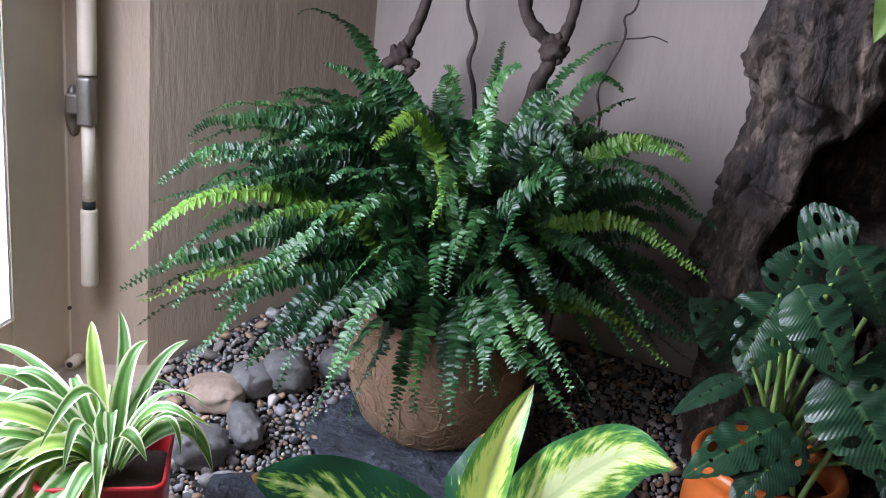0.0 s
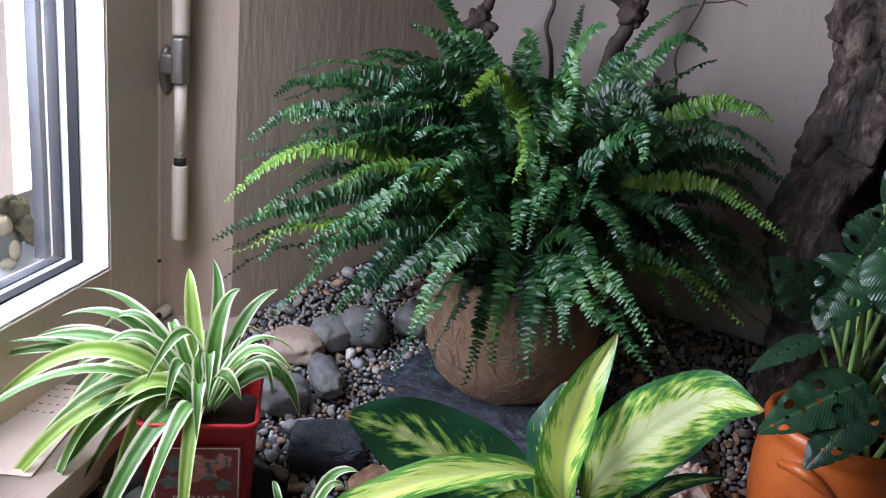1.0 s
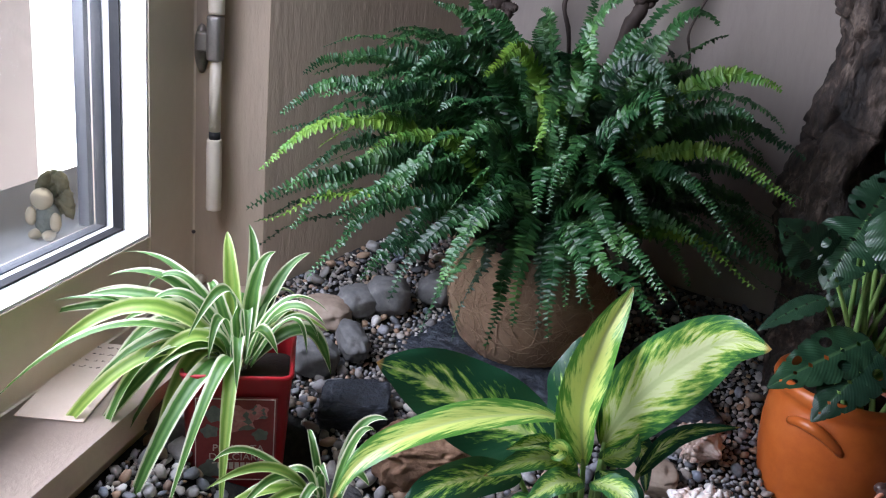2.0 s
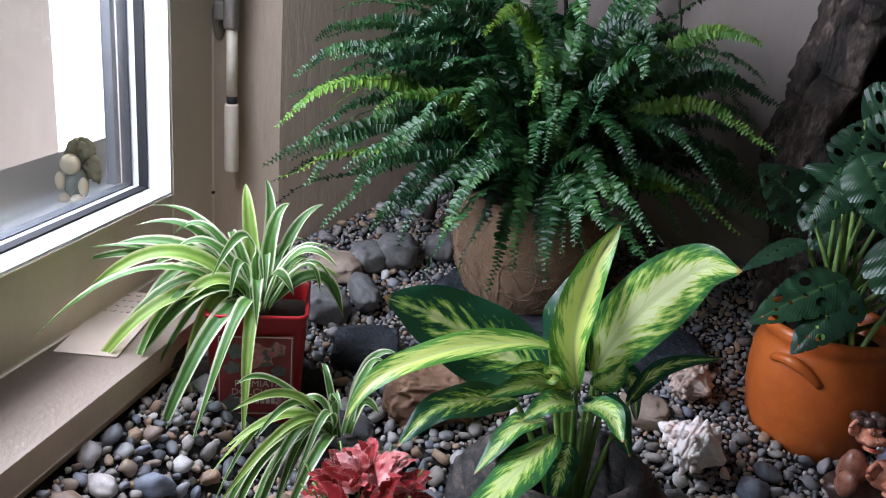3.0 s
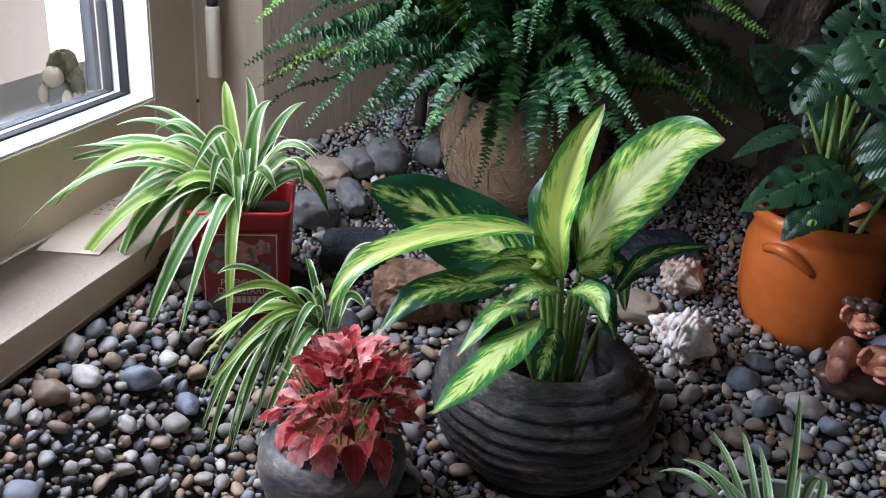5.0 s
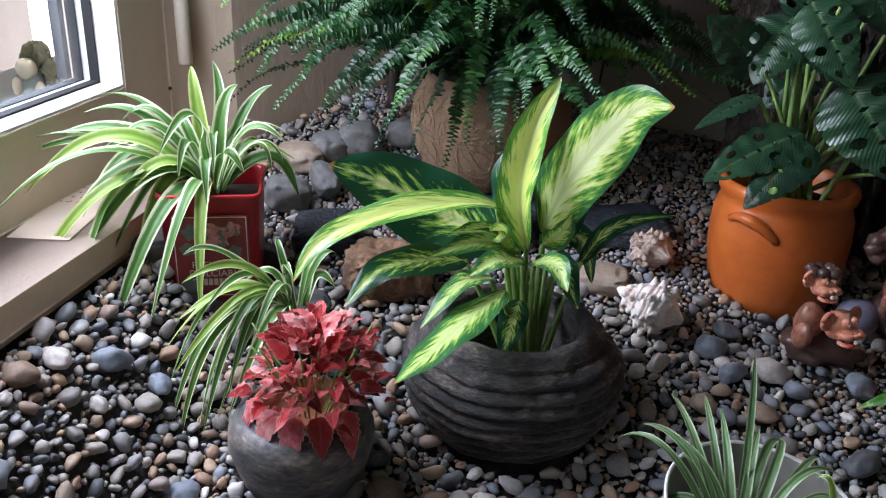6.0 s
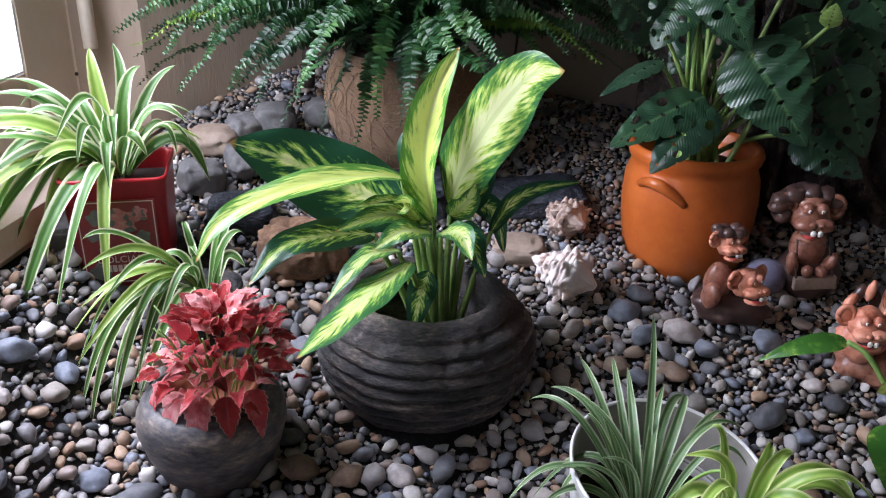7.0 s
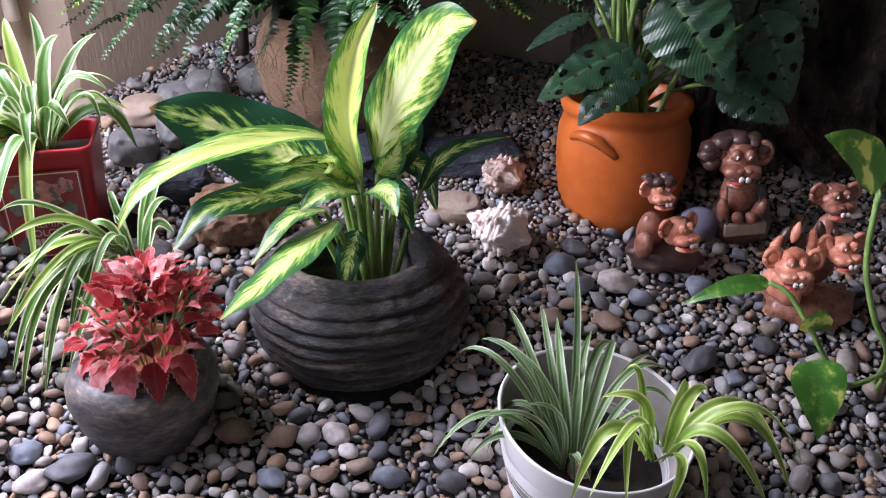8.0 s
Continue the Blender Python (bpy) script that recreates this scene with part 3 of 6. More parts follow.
block(s, wall_at(-2.0, FACE - 0.053, LOW + 0.011), ALONG * (2.0 + SIDE - 0.014), INWARD * 0.004, V((0, 0, 1.12)), 0.0)
pane = part("pane", s, GLASS, window, "clear glass pane", smooth=False)
pane.visible_shadow = False

# outside: white ledge, brown rendered wall, bright distance
s = Shape()
block(s, wall_at(-2.2, -0.62, 0.09), ALONG * 3.2, INWARD * 0.375, V((0, 0, 0.05)), 0.006)
solo("outer_ledge", s, WHITE_STONE, wall_at(-0.5, -0.5, 0.1), "white stone ledge outside the window", "ledge", kind="structure")
s = Shape()
block(s, (-2.3, -3.0, -1.2), (0.15, 0, 0), (0, 6.45, 0), (0, 0, 1.8), 0.01)
solo("outer_wall", s, BROWN_RENDER, (-2.2, 0, -1.2), "brown rendered wall outside the window", "wall", kind="structure", smooth=False)
s = Shape()
block(s, (-7, 4.5, -1.5), (9, 0, 0), (0, 0.05, 0), (0, 0, 2.3), 0.0)
solo("backdrop", s, GLOW, (-3, 4.5, -1.5), "bright white daylight outside the window", "backdrop", kind="structure", smooth=False)
# a second glowing sheet, added to brighten the ledge and the window side
s = Shape()
block(s, (-6.5, -8, -1.2), (0.05, 0, 0), (0, 12.4, 0), (0, 0, 4.2), 0.0)
solo("backdrop_far", s, GLOW, (-6.5, -2, -1.2), "added glowing sheet that sends extra light in past the outer wall", "backdrop", kind="structure", smooth=False)
s = Shape()
block(s, (-12, -12, -1.3), (11.3, 0, 0), (0, 24, 0), (0, 0, 0.08), 0.0)
solo("ground_outside", s, WHITE_STONE, (-5, 0, -1.25), "pale paving outside the window", "ground", kind="structure", smooth=False)


def doll_outside():
    rnd_hair = random.Random(2)
    at = V((-0.79, 1.243, 0.141))
    s = Shape()
    k = 0.98
    lump(s, at + V((0, 0, 0.03)) * k, (0.022 * k, 0.02 * k, 0.032 * k), rough=0.15, seed=1, slot=2)
    lump(s, at + V((-0.004, -0.008, 0.07)) * k, (0.019 * k, 0.018 * k, 0.019 * k), rough=0.08, seed=2, slot=0)
    for j in range(44):
        g, h = j * 2.4, rnd_hair.uniform(0.045, 0.105)
        r = 0.025 if h < 0.085 else 0.016
        lump(s, at + V((0.008 + math.cos(g) * r, 0.004 + abs(math.sin(g)) * r * 0.8, h)) * k, (0.009 * k, 0.008 * k, 0.017 * k), turn=(rnd_hair.uniform(-40, 40), rnd_hair.uniform(-40, 40), 0), level=2, rough=0.5, size=2.6, seed=j, slot=1)
    for dx, dz in ((-0.02, 0.04), (0.024, 0.034)):
        lump(s, at + V((dx, -0.016, dz)) * k, (0.009 * k, 0.01 * k, 0.017 * k), rough=0.1, seed=5, slot=0)
    for dx in (-0.012, 0.012):
        lump(s, at + V((dx, -0.018, 0.0095)) * k, (0.01 * k, 0.016 * k, 0.009 * k), rough=0.1, seed=6, slot=0)
    solo("doll", s, [DOLL, DOLL_HAIR, DOLL_GREEN], at, "small shaggy haired plastic doll outside on the white ledge", "doll")


doll_outside()


SCREW_AT = wall_at(-0.0345, -0.103, 0.204)


def window_stay():
    """The hinged tube that hangs on the reveal."""
    at = V((-0.473, 1.17, 0.25))
    stay = thing("window_stay", at, "ivory tubular window handle hanging from a grey bracket", "window handle")
    x, y = at.x, at.y
    s = Shape()
    lathe(s, [(0.0, 0), (0.0105, 0.001), (0.0115, 0.004), (0.0115, 0.108), (0.0105, 0.112), (0.0, 0.112)], (x, y, 0.25), 20)
    part("grip", s, IVORY, stay)
    s = Shape()
    lathe(s, [(0.0, 0), (0.0085, 0), (0.0085, 0.012), (0.0, 0.012)], (x, y, 0.3615), 16)
    part("collar", s, GASKET, stay, "dark collar")
    s = Shape()
    lathe(s, [(0.0, 0), (0.0085, 0.0), (0.0085, 0.112), (0.0, 0.112)], (x, y, 0.3735), 18)
    for k in (-1, 1):
        lump(s, (x + 0.004 * k, y - 0.0082, 0.381), (0.0014, 0.0009, 0.0014), level=1)
    part("rod", s, IVORY, stay)
    s = Shape()
    block(s, (x - 0.011, y - 0.013, 0.478), (0.021, 0, 0), (0, 0.024, 0), (0, 0, 0.065), 0.005)
    part("knuckle", s, BRONZE, stay, "grey metal knuckle")
    s = Shape()
    lathe(s, [(0.0, 0), (0.0115, 0), (0.012, 0.004), (0.012, 0.4), (0.0, 0.4)], (x, y, 0.545), 20)
    part("upper_tube", s, IVORY, stay)
    s = Shape()
    lump(s, (x - 0.03, 1.193, 0.492), (0.011, 0.014, 0.036), level=3)
    block(s, (x - 0.03, y - 0.004, 0.49), (0.024, 0, 0), (0, 0.02, 0), (0, 0, 0.028), 0.004)
    part("bracket", s, BRONZE, stay, "grey oval wall bracket")
    screw = Shape()
    lump(screw, SCREW_AT, (0.0032, 0.004, 0.0032), level=2)
    solo("screw", screw, INK, SCREW_AT, "small dark screw in the window reveal", "screw")


window_stay()

# a card with handwriting on the sill
s = Shape()
CARD_AT = V((-0.487, 0.742, SILL_Z + 0.001))
d1 = V((-0.1, 0.995, 0)).normalized()
d2 = V((d1.y, -d1.x, 0))
block(s, CARD_AT - d2 * 0.05, d1 * 0.2, d2 * 0.078, V((0, 0, 0.0012)), 0.0004)
card = solo("card", s, CARD, CARD_AT, "cream handwritten card lying on the window sill", "card", smooth=False)
rnd = random.Random(4)
for row in range(4):
    s = Shape()
    u = 0.006
    while u < 0.062 - row * 0.006:
        w = rnd.uniform(0.004, 0.01)
        for j in range(max(2, int(w / 0.002))):
            block(s, CARD_AT + d1 * (0.186 - row * 0.019 + rnd.uniform(-0.0015, 0.0015)) + d2 * (u - 0.047 + j * 0.002) + V((0, 0, 0.0012)), d2 * 0.0016, d1 * rnd.uniform(0.0006, 0.0034), V((0, 0, 0.0003)), 0.0)
        u += w + rnd.uniform(0.003, 0.005)
    part("handwritten_line", s, INK, card, "dark line of handwriting", smooth=False)

# ---- plants and pots ----


def fern_frond(line, rnd, span=0.016, lean=0.0):
    """A frond: a thin wavering rachis with two rows of folded, curling leaflets."""
    s = Shape()
    n = len(line) - 1
    drift = V((rnd.uniform(0, 50), rnd.uniform(0, 50), 0))
    line = [p + V((noise.noise(p * 11 + drift), noise.noise(p * 11 + drift * 2), noise.noise(p * 13 - drift))) * 0.015 * (i / n) for i, p in enumerate(line)]
    tube(s, line, [0.0013 - 0.0009 * i / n for i in range(n + 1)], 4)
    flat = (line[-1] - line[0]).normalized().cross(V((0.1, 0.1, 1)))
    turning = rnd.uniform(-1.1, 1.1)
    for i in range(3, n):
        v = i / n
        d = (line[i + 1] - line[i - 1]).normalized()
        side = d.cross(V((-0.15, -0.6, 0.8)))
        side = (side if side.length > 0.15 else flat).normalized()
        side = Matrix.Rotation(lean + turning * (v - 0.4), 3, d) @ side
        up = side.cross(d)
        size = max(0.003, span * min(1.0, 0.5 + v * 2.0) * (1 - max(0.0, v - 0.55) ** 1.3 * 2.1))
        for sg in (-1, 1):
            k = size * rnd.uniform(0.82, 1.15)
            wide = min(0.0036, k * 0.22 + 0.0003) * rnd.uniform(0.85, 1.15)
            out = (side * sg + d * rnd.uniform(0.0, 0.35) + up * rnd.uniform(-0.25, 0.35)).normalized()
            across = Matrix.Rotation(rnd.gauss(0.0, 0.3), 3, out) @ (d - out * d.dot(out)).normalized()
            top = out.cross(across) * sg
            dip = k * rnd.uniform(0.0, 0.45)
            a = line[i] + d * (0.0016 * sg)
            rows = []
            for q, w in ((0.02, 1.0), (0.42, 0.95), (0.78, 0.58)):
                p = a + out * k * q - up * dip * q * q
                lift = top * wide * w * 0.38
                rows += [p - across * wide * w + lift, p - top * wide * 0.12, p + across * wide * w * 1.05 + lift]
            rows.append(a + out * k - up * dip)
            s.put(rows, [(0, 1, 4, 3), (1, 2, 5, 4), (3, 4, 7, 6), (4, 5, 8, 7), (6, 7, 9), (7, 8, 9)], [(u, v) for u in (0.3, 0.5, 0.7) * 3] + [(0.5, v)])
    return s


def fern():
    base = V((0.028, 1.185, 0.075))
    pot = thing("fern", base, "lush green sword fern in a round coconut fibre pot on slate", "potted plant")
    s = Shape()
    outline = [(0.0, 0.0), (0.062, 0.0), (0.078, 0.006), (0.104, 0.035), (0.122, 0.075), (0.129, 0.115), (0.124, 0.15), (0.112, 0.178), (0.1, 0.19), (0.094, 0.188), (0.1, 0.16), (0.0, 0.158)]
    lathe(s, outline, base, 64, wave=lambda r, z, g, i: (r * (1 + 0.012 * noise.noise(V((math.cos(g) * 2, math.sin(g) * 2, z * 14)))), z))
    body = part("pot", s, COIR, pot, "round brown coconut fibre pot")
    rnd = random.Random(11)
    s = Shape()
    for k in range(230):
        g, z = rnd.uniform(math.pi * 0.95, math.pi * 2.05), rnd.uniform(0.012, 0.175)
        turn, step, line = rnd.uniform(0, math.tau), 0.005, []
        bendy = rnd.uniform(-0.35, 0.35)
        for i in range(rnd.randint(8, 18)):
            r = np.interp(z, [0, 0.006, 0.035, 0.075, 0.115, 0.15, 0.178], [0.062, 0.078, 0.104, 0.122, 0.129, 0.124, 0.112]) + 0.0012
            line.append(base + V((r * math.cos(g), r * math.sin(g), z)))
            turn += bendy
            g += math.cos(turn) * step / 0.12
            z = min(0.178, max(0.006, z + math.sin(turn) * step))
        tube(s, line, rnd.uniform(0.0003, 0.0007), 4)
    tagged(part("fibre_coat", s, FIBRE, body, "curled strands of coconut fibre"), kind="stuff")
    s = Shape()
    lathe(s, [(0.0, 0.0), (0.098, 0.0), (0.098, 0.012), (0.05, 0.022), (0.0, 0.024)], base + V((0, 0, 0.16)), 32)
    part("soil", s, SOIL, pot, "dark soil")
    crown = base + V((0, 0.0, 0.19))
    tips = [(-0.227, 1.3, 0.643, 0), (-0.355, 1.1, 0.419, 0), (-0.351, 1.0, 0.362, 1), (-0.277, 1.0, 0.232, 0), (-0.1, 0.95, 0.233, 0), (-0.067, 0.98, 0.173, 0), (-0.026, 1.0, 0.155, 0),
            (0.034, 1.0, 0.195, 0), (0.08, 1.02, 0.221, 0), (0.134, 0.95, 0.394, 0), (0.127, 0.97, 0.313, 0), (0.249, 1.1, 0.253, 0), (0.295, 1.2, 0.251, 0), (0.37, 1.2, 0.307, 0),
            (0.374, 1.25, 0.39, 0), (0.329, 1.2, 0.532, 0), (0.236, 1.3, 0.657, 0), (0.073, 1.3, 0.643, 0), (-0.021, 1.25, 0.566, 0), (-0.334, 1.1, 0.259, 0), (-0.25, 1.25, 0.525, 0),
            (-0.33, 1.06, 0.395, 0), (-0.32, 1.02, 0.33, 0), (-0.2, 0.98, 0.235, 0), (-0.24, 1.0, 0.27, 0), (-0.16, 0.97, 0.225, 0), (0.0, 0.98, 0.21, 0), (0.06, 0.99, 0.19, 0),
            (0.08, 1.05, 0.505, 1), (-0.02, 1.02, 0.43, 0), (0.02, 0.96, 0.37, 0), (-0.2, 1.0, 0.4, 1), (0.12, 1.08, 0.49, 0), (-0.12, 1.02, 0.47, 0), (0.3, 1.12, 0.34, 0), (0.33, 1.18, 0.43, 0)]
    for x, y, z, lime in tips:
        tip = V((x, y, z))
        flat = V((x - crown.x, y - crown.y, 0))
        rise = 0.07 + 0.1 * smooth_step(0.2, 0.6, flat.length / 0.45) + (0.07 if x < -0.22 and z > 0.25 else 0.0)
        knee = crown + flat * (0.55 if z < 0.5 else 0.4) + V((0, 0, rise + max(0.0, z - crown.z) * 0.55))
        start = crown + flat * 0.1 + V((rnd.uniform(-0.02, 0.02), rnd.uniform(-0.02, 0.02), -0.01))
        line = arch(start, knee, tip, int(((knee - start).length + (tip - knee).length) / 0.0068))
        part("frond", fern_frond(line, rnd, rnd.uniform(0.015, 0.02) if z < 0.5 else 0.014, rnd.uniform(-0.5, 0.5)), FERN_LIME if lime else FERN, pot, "yellow-green young frond" if lime else "")
    for k in range(200):
        g = k * 2.39996 + rnd.uniform(-0.3, 0.3)
        high = rnd.random()
        inner = k % 3 == 0
        reach = rnd.uniform(0.1, 0.22) if inner else rnd.uniform(0.26, 0.4) * (1 - 0.25 * high)
        tip = crown + V((math.cos(g) * reach * 1.16 - 0.02, math.sin(g) * reach * 0.85, (0.02 if inner else -0.05) + 0.31 * high + rnd.uniform(-0.03, 0.04)))
        tip.y = min(tip.y, 1.375 + 0.02 * math.cos(k))
        if tip.x < -0.1:
            tip.y = min(tip.y, 1.195 + (tip.x + 0.407) * 0.76)
        knee = crown + V((math.cos(g + rnd.uniform(-0.4, 0.4)) * reach * 0.55, math.sin(g) * reach * 0.45, rnd.uniform(0.06, 0.16) + 0.28 * high))
        start = crown + V((math.cos(g) * 0.035, math.sin(g) * 0.035, -0.01))
        young = k % 11 == 5
        part("frond", fern_frond(arch(start, knee, tip, int(((knee - start).length + (tip - knee).length) / 0.0072)), rnd, rnd.uniform(0.014, 0.019), rnd.uniform(-0.9, 0.9)), FERN_LIME if young else FERN, pot, "yellow-green young frond" if young else "")


def spider_blade(start, tip, rise, rnd, width):
    """A strap leaf that arches from start to tip; rise lifts its middle."""
    start, tip = V(start), V(tip)
    mid = start.lerp(tip, rnd.uniform(0.34, 0.54)) + V((rnd.uniform(-0.03, 0.03), rnd.uniform(-0.03, 0.03), rise * rnd.uniform(0.8, 1.15)))
    line = arch(start, mid, tip, 18)
    s = Shape()
    d = (tip - start)
    face = V((0, 0, 1)) + V((-d.x, -d.y, 0)) * 0.6 + V((0, -0.35, 0))
    return leaf(s, line, width, face, STRAP, 0.38, 3, 0.05, 0.0, rnd.uniform(-0.7, 0.7))


def spider_plant(parent, crown, tips, fill, reach, width, mat, rnd, spare_low=-0.06):
    crown = V(crown)
    for tip in tips:
        d = V(tip) - crown
        rise = 0.05 + 0.55 * math.hypot(d.x, d.y) * (0.75 if d.z < 0 else 0.35) + max(0, -d.z) * 0.4
        if mat is SPIDER_PALE and d.z < 0.08:
            rise *= 1.55
        start = crown + V((d.x, d.y, 0)).normalized() * 0.012 + V((0, 0, -0.01))
        lime = mat is SPIDER and tips.index(tip) % 4 == 1
        part("leaf", spider_blade(start, tip, rise, rnd, width * rnd.uniform(0.85, 1.15)), SPIDER_LIME if lime else mat, parent, "yellow-green blade" if lime else "")
    for k in range(fill):
        g = k * 2.39996 + rnd.uniform(-0.3, 0.3)
        r = reach * rnd.uniform(0.55, 1.0)
        z = rnd.uniform(spare_low, 0.1)
        tip = crown + V((math.cos(g) * r, math.sin(g) * r * 0.8, z))
        start = crown + V((math.cos(g), math.sin(g), 0)) * rnd.uniform(0.004, 0.018) + V((0, 0, -0.01))
        part("leaf", spider_blade(start, tip, r * rnd.uniform(0.55, 0.9) + 0.03, rnd, width * rnd.uniform(0.65, 1.0)), mat, parent)


def words(text, size, at, right, up, parent, mat, name="lettering"):
    """Raised letters, centred at at."""
    cu = bpy.data.curves.new(name, "FONT")
    cu.body, cu.size, cu.extrude, cu.align_x, cu.align_y = text, size, 0.0002, "CENTER", "CENTER"
    tmp = new("tmp", cu)
    bpy.context.view_layer.update()
    me = bpy.data.meshes.new_from_object(tmp.evaluated_get(bpy.context.evaluated_depsgraph_get()))
    bpy.data.objects.remove(tmp)
    right, up = V(right).normalized(), V(up).normalized()
    m = Matrix((right, up, right.cross(up))).transposed()
    me.transform(Matrix.Translation(V(at) - ORIGIN[parent]) @ m.to_4x4())
    me.materials.clear()
    me.materials.append(mat)
    ob = new(name, me)
    ob.parent = parent
    ORIGIN[ob] = ORIGIN[parent]
    return tagged(ob, "pale printed letters")


def tin_plant():
    right = V((0.968, 0.25, 0)).normalized()
    back = V((-right.y, right.x, 0))
    at = V((-0.372, 0.806, -0.004))
    w, h, taper = 0.13, 0.158, 0.008
    centre = at + right * w / 2 + back * w / 2
    tin = thing("tin_planter", centre, "square red tin planter with floral print holding a spider plant", "potted plant")
    s = Shape()

    def ring(half, z, r=0.014):
        out = []
        for cx, cy, a0 in ((1, 1, 0), (-1, 1, 90), (-1, -1, 180), (1, -1, 270)):
            for k in range(6):
                g = radians(a0 + 90 * k / 5)
                out.append(centre + right * (cx * (half - r) + r * math.cos(g)) + back * (cy * (half - r) + r * math.sin(g)) + V((0, 0, z)))
        return out
    levels = [(w / 2 - taper - 0.003, 0.0), (w / 2 - taper, 0.004), (w / 2, h), (w / 2 + 0.002, h + 0.002), (w / 2 + 0.002, h + 0.006), (w / 2 - 0.001, h + 0.007), (w / 2 - 0.003, h + 0.003), (w / 2 - 0.005, h - 0.022)]
    verts = [p for half, z in levels for p in ring(half, z)]
    n = 24
    faces = [(i * n + k, i * n + (k + 1) % n, (i + 1) * n + (k + 1) % n, (i + 1) * n + k) for i in range(len(levels) - 1) for k in range(n)]
    s.put(verts, faces + [tuple(range(n - 1, -1, -1))])
    can = part("tin", s, TIN_RED, tin, "glossy red tin")
    s = Shape()
    s.put(ring(w / 2 - 0.004, h - 0.022) + [centre + V((0, 0, h - 0.012))], [(k, (k + 1) % n, n) for k in range(n)])
    part("soil", s, SOIL, tin, "dark soil")
    up = (V((0, 0, 1)) * h - back * taper).normalized()
    out = right.cross(up)
    mid = centre - back * (w / 2 - taper / 2 + 0.0012) + V((0, 0, h * 0.49))

    def on(u, v, lift=0.0):
        return mid + right * u + up * v + out * lift
    s = Shape()
    block(s, on(-0.049, -0.06), right * 0.098, up * 0.12, out * 0.0008, 0.0)
    panel = part("panel", s, TIN_DARK, can, "dark red printed panel", smooth=False)
    s = Shape()
    for u0, v0, du, dv in ((-0.047, -0.058, 0.094, 0.0012), (-0.047, 0.0568, 0.094, 0.0012), (-0.047, -0.0565, 0.0012, 0.113), (0.0458, -0.0565, 0.0012, 0.113)):
        block(s, on(u0, v0, 0.0009), right * du, up * dv, out * 0.0005, 0.0)
    part("border", s, PRINT_PALE, can, "thin pale printed border", smooth=False)
    rnd = random.Random(5)
    for cu, cv, size, slot in ((0.004, 0.03, 0.022, 0), (-0.024, 0.036, 0.013, 1), (0.028, 0.04, 0.012, 0), (-0.03, 0.012, 0.011, 1), (0.03, 0.008, 0.01, 1), (-0.028, -0.042, 0.015, 1), (0.032, -0.036, 0.01, 0)):
        s = Shape()
        verts = [on(cu, cv, 0.0015)]
        for ring in range(3):
            for j in range(20):
                g = j * math.tau / 20
                r = size * (0.33 + 0.3 * ring) * (1 + 0.16 * math.cos(5 * g + ring * 1.9)) * rnd.uniform(0.94, 1.06)
                verts.append(on(cu + math.cos(g) * r, cv + math.sin(g) * r * 0.9, 0.0015 - 0.0001 * ring))
        faces = [(0, 1 + j, 1 + (j + 1) % 20) for j in range(20)]
        s.put(verts, faces, None, slot)
        s.f += [(1 + ring * 20 + j, 1 + ring * 20 + 20 + j, 1 + ring * 20 + 20 + (j + 1) % 20, 1 + ring * 20 + (j + 1) % 20) for ring in range(2) for j in range(20)]
        s.slot += [slot if (j // 3 + ring) % 3 else 1 for ring in range(2) for j in range(20)]
        part("printed_rose", s, [PRINT_PINK, PRINT_LEAF], can, "printed rose in pink and grey", smooth=False)
    words("PREMIATA", 0.0135, on(0.004, -0.012, 0.0014), right, up, can, PRINT_PALE)
    words("DOLCIARIA", 0.0135, on(0.004, -0.0245, 0.0014), right, up, can, PRINT_PALE)
    for k in range(9):
        s = Shape()
        block(s, on(-0.027 + k * 0.0068, -0.042, 0.001), right * 0.0052, up * 0.0095, out * 0.0004, 0.0)
        part("printed_bar", s, PRINT_PALE, can, "pale printed bar", smooth=False)
    tips = [(-0.562, 0.72, 0.126), (-0.523, 0.72, 0.03), (-0.484, 0.74, 0.034), (-0.411, 0.7, -0.03), (-0.359, 0.72, 0.003), (-0.296, 0.74, 0.013), (-0.591, 0.85, 0.179), (-0.496, 0.88, 0.241),
            (-0.513, 0.95, 0.247), (-0.363, 0.93, 0.302), (-0.349, 0.97, 0.302), (-0.306, 0.95, 0.276), (-0.265, 0.97, 0.274), (-0.23, 0.95, 0.175), (-0.219, 0.93, 0.123), (-0.523, 0.86, 0.216),
            (-0.47, 0.8, 0.124), (-0.399, 0.78, 0.029), (-0.44, 0.78, 0.06), (-0.54, 0.9, 0.2), (-0.5, 0.77, 0.09), (-0.545, 0.8, 0.15), (-0.45, 0.73, 0.03), (-0.46, 0.84, 0.2), (-0.56, 0.84, 0.21), (-0.42, 0.79, 0.14)]
    spider_plant(tin, centre + V((0, 0, h + 0.0)), tips, 17, 0.14, 0.0125, SPIDER, random.Random(21), -0.02)


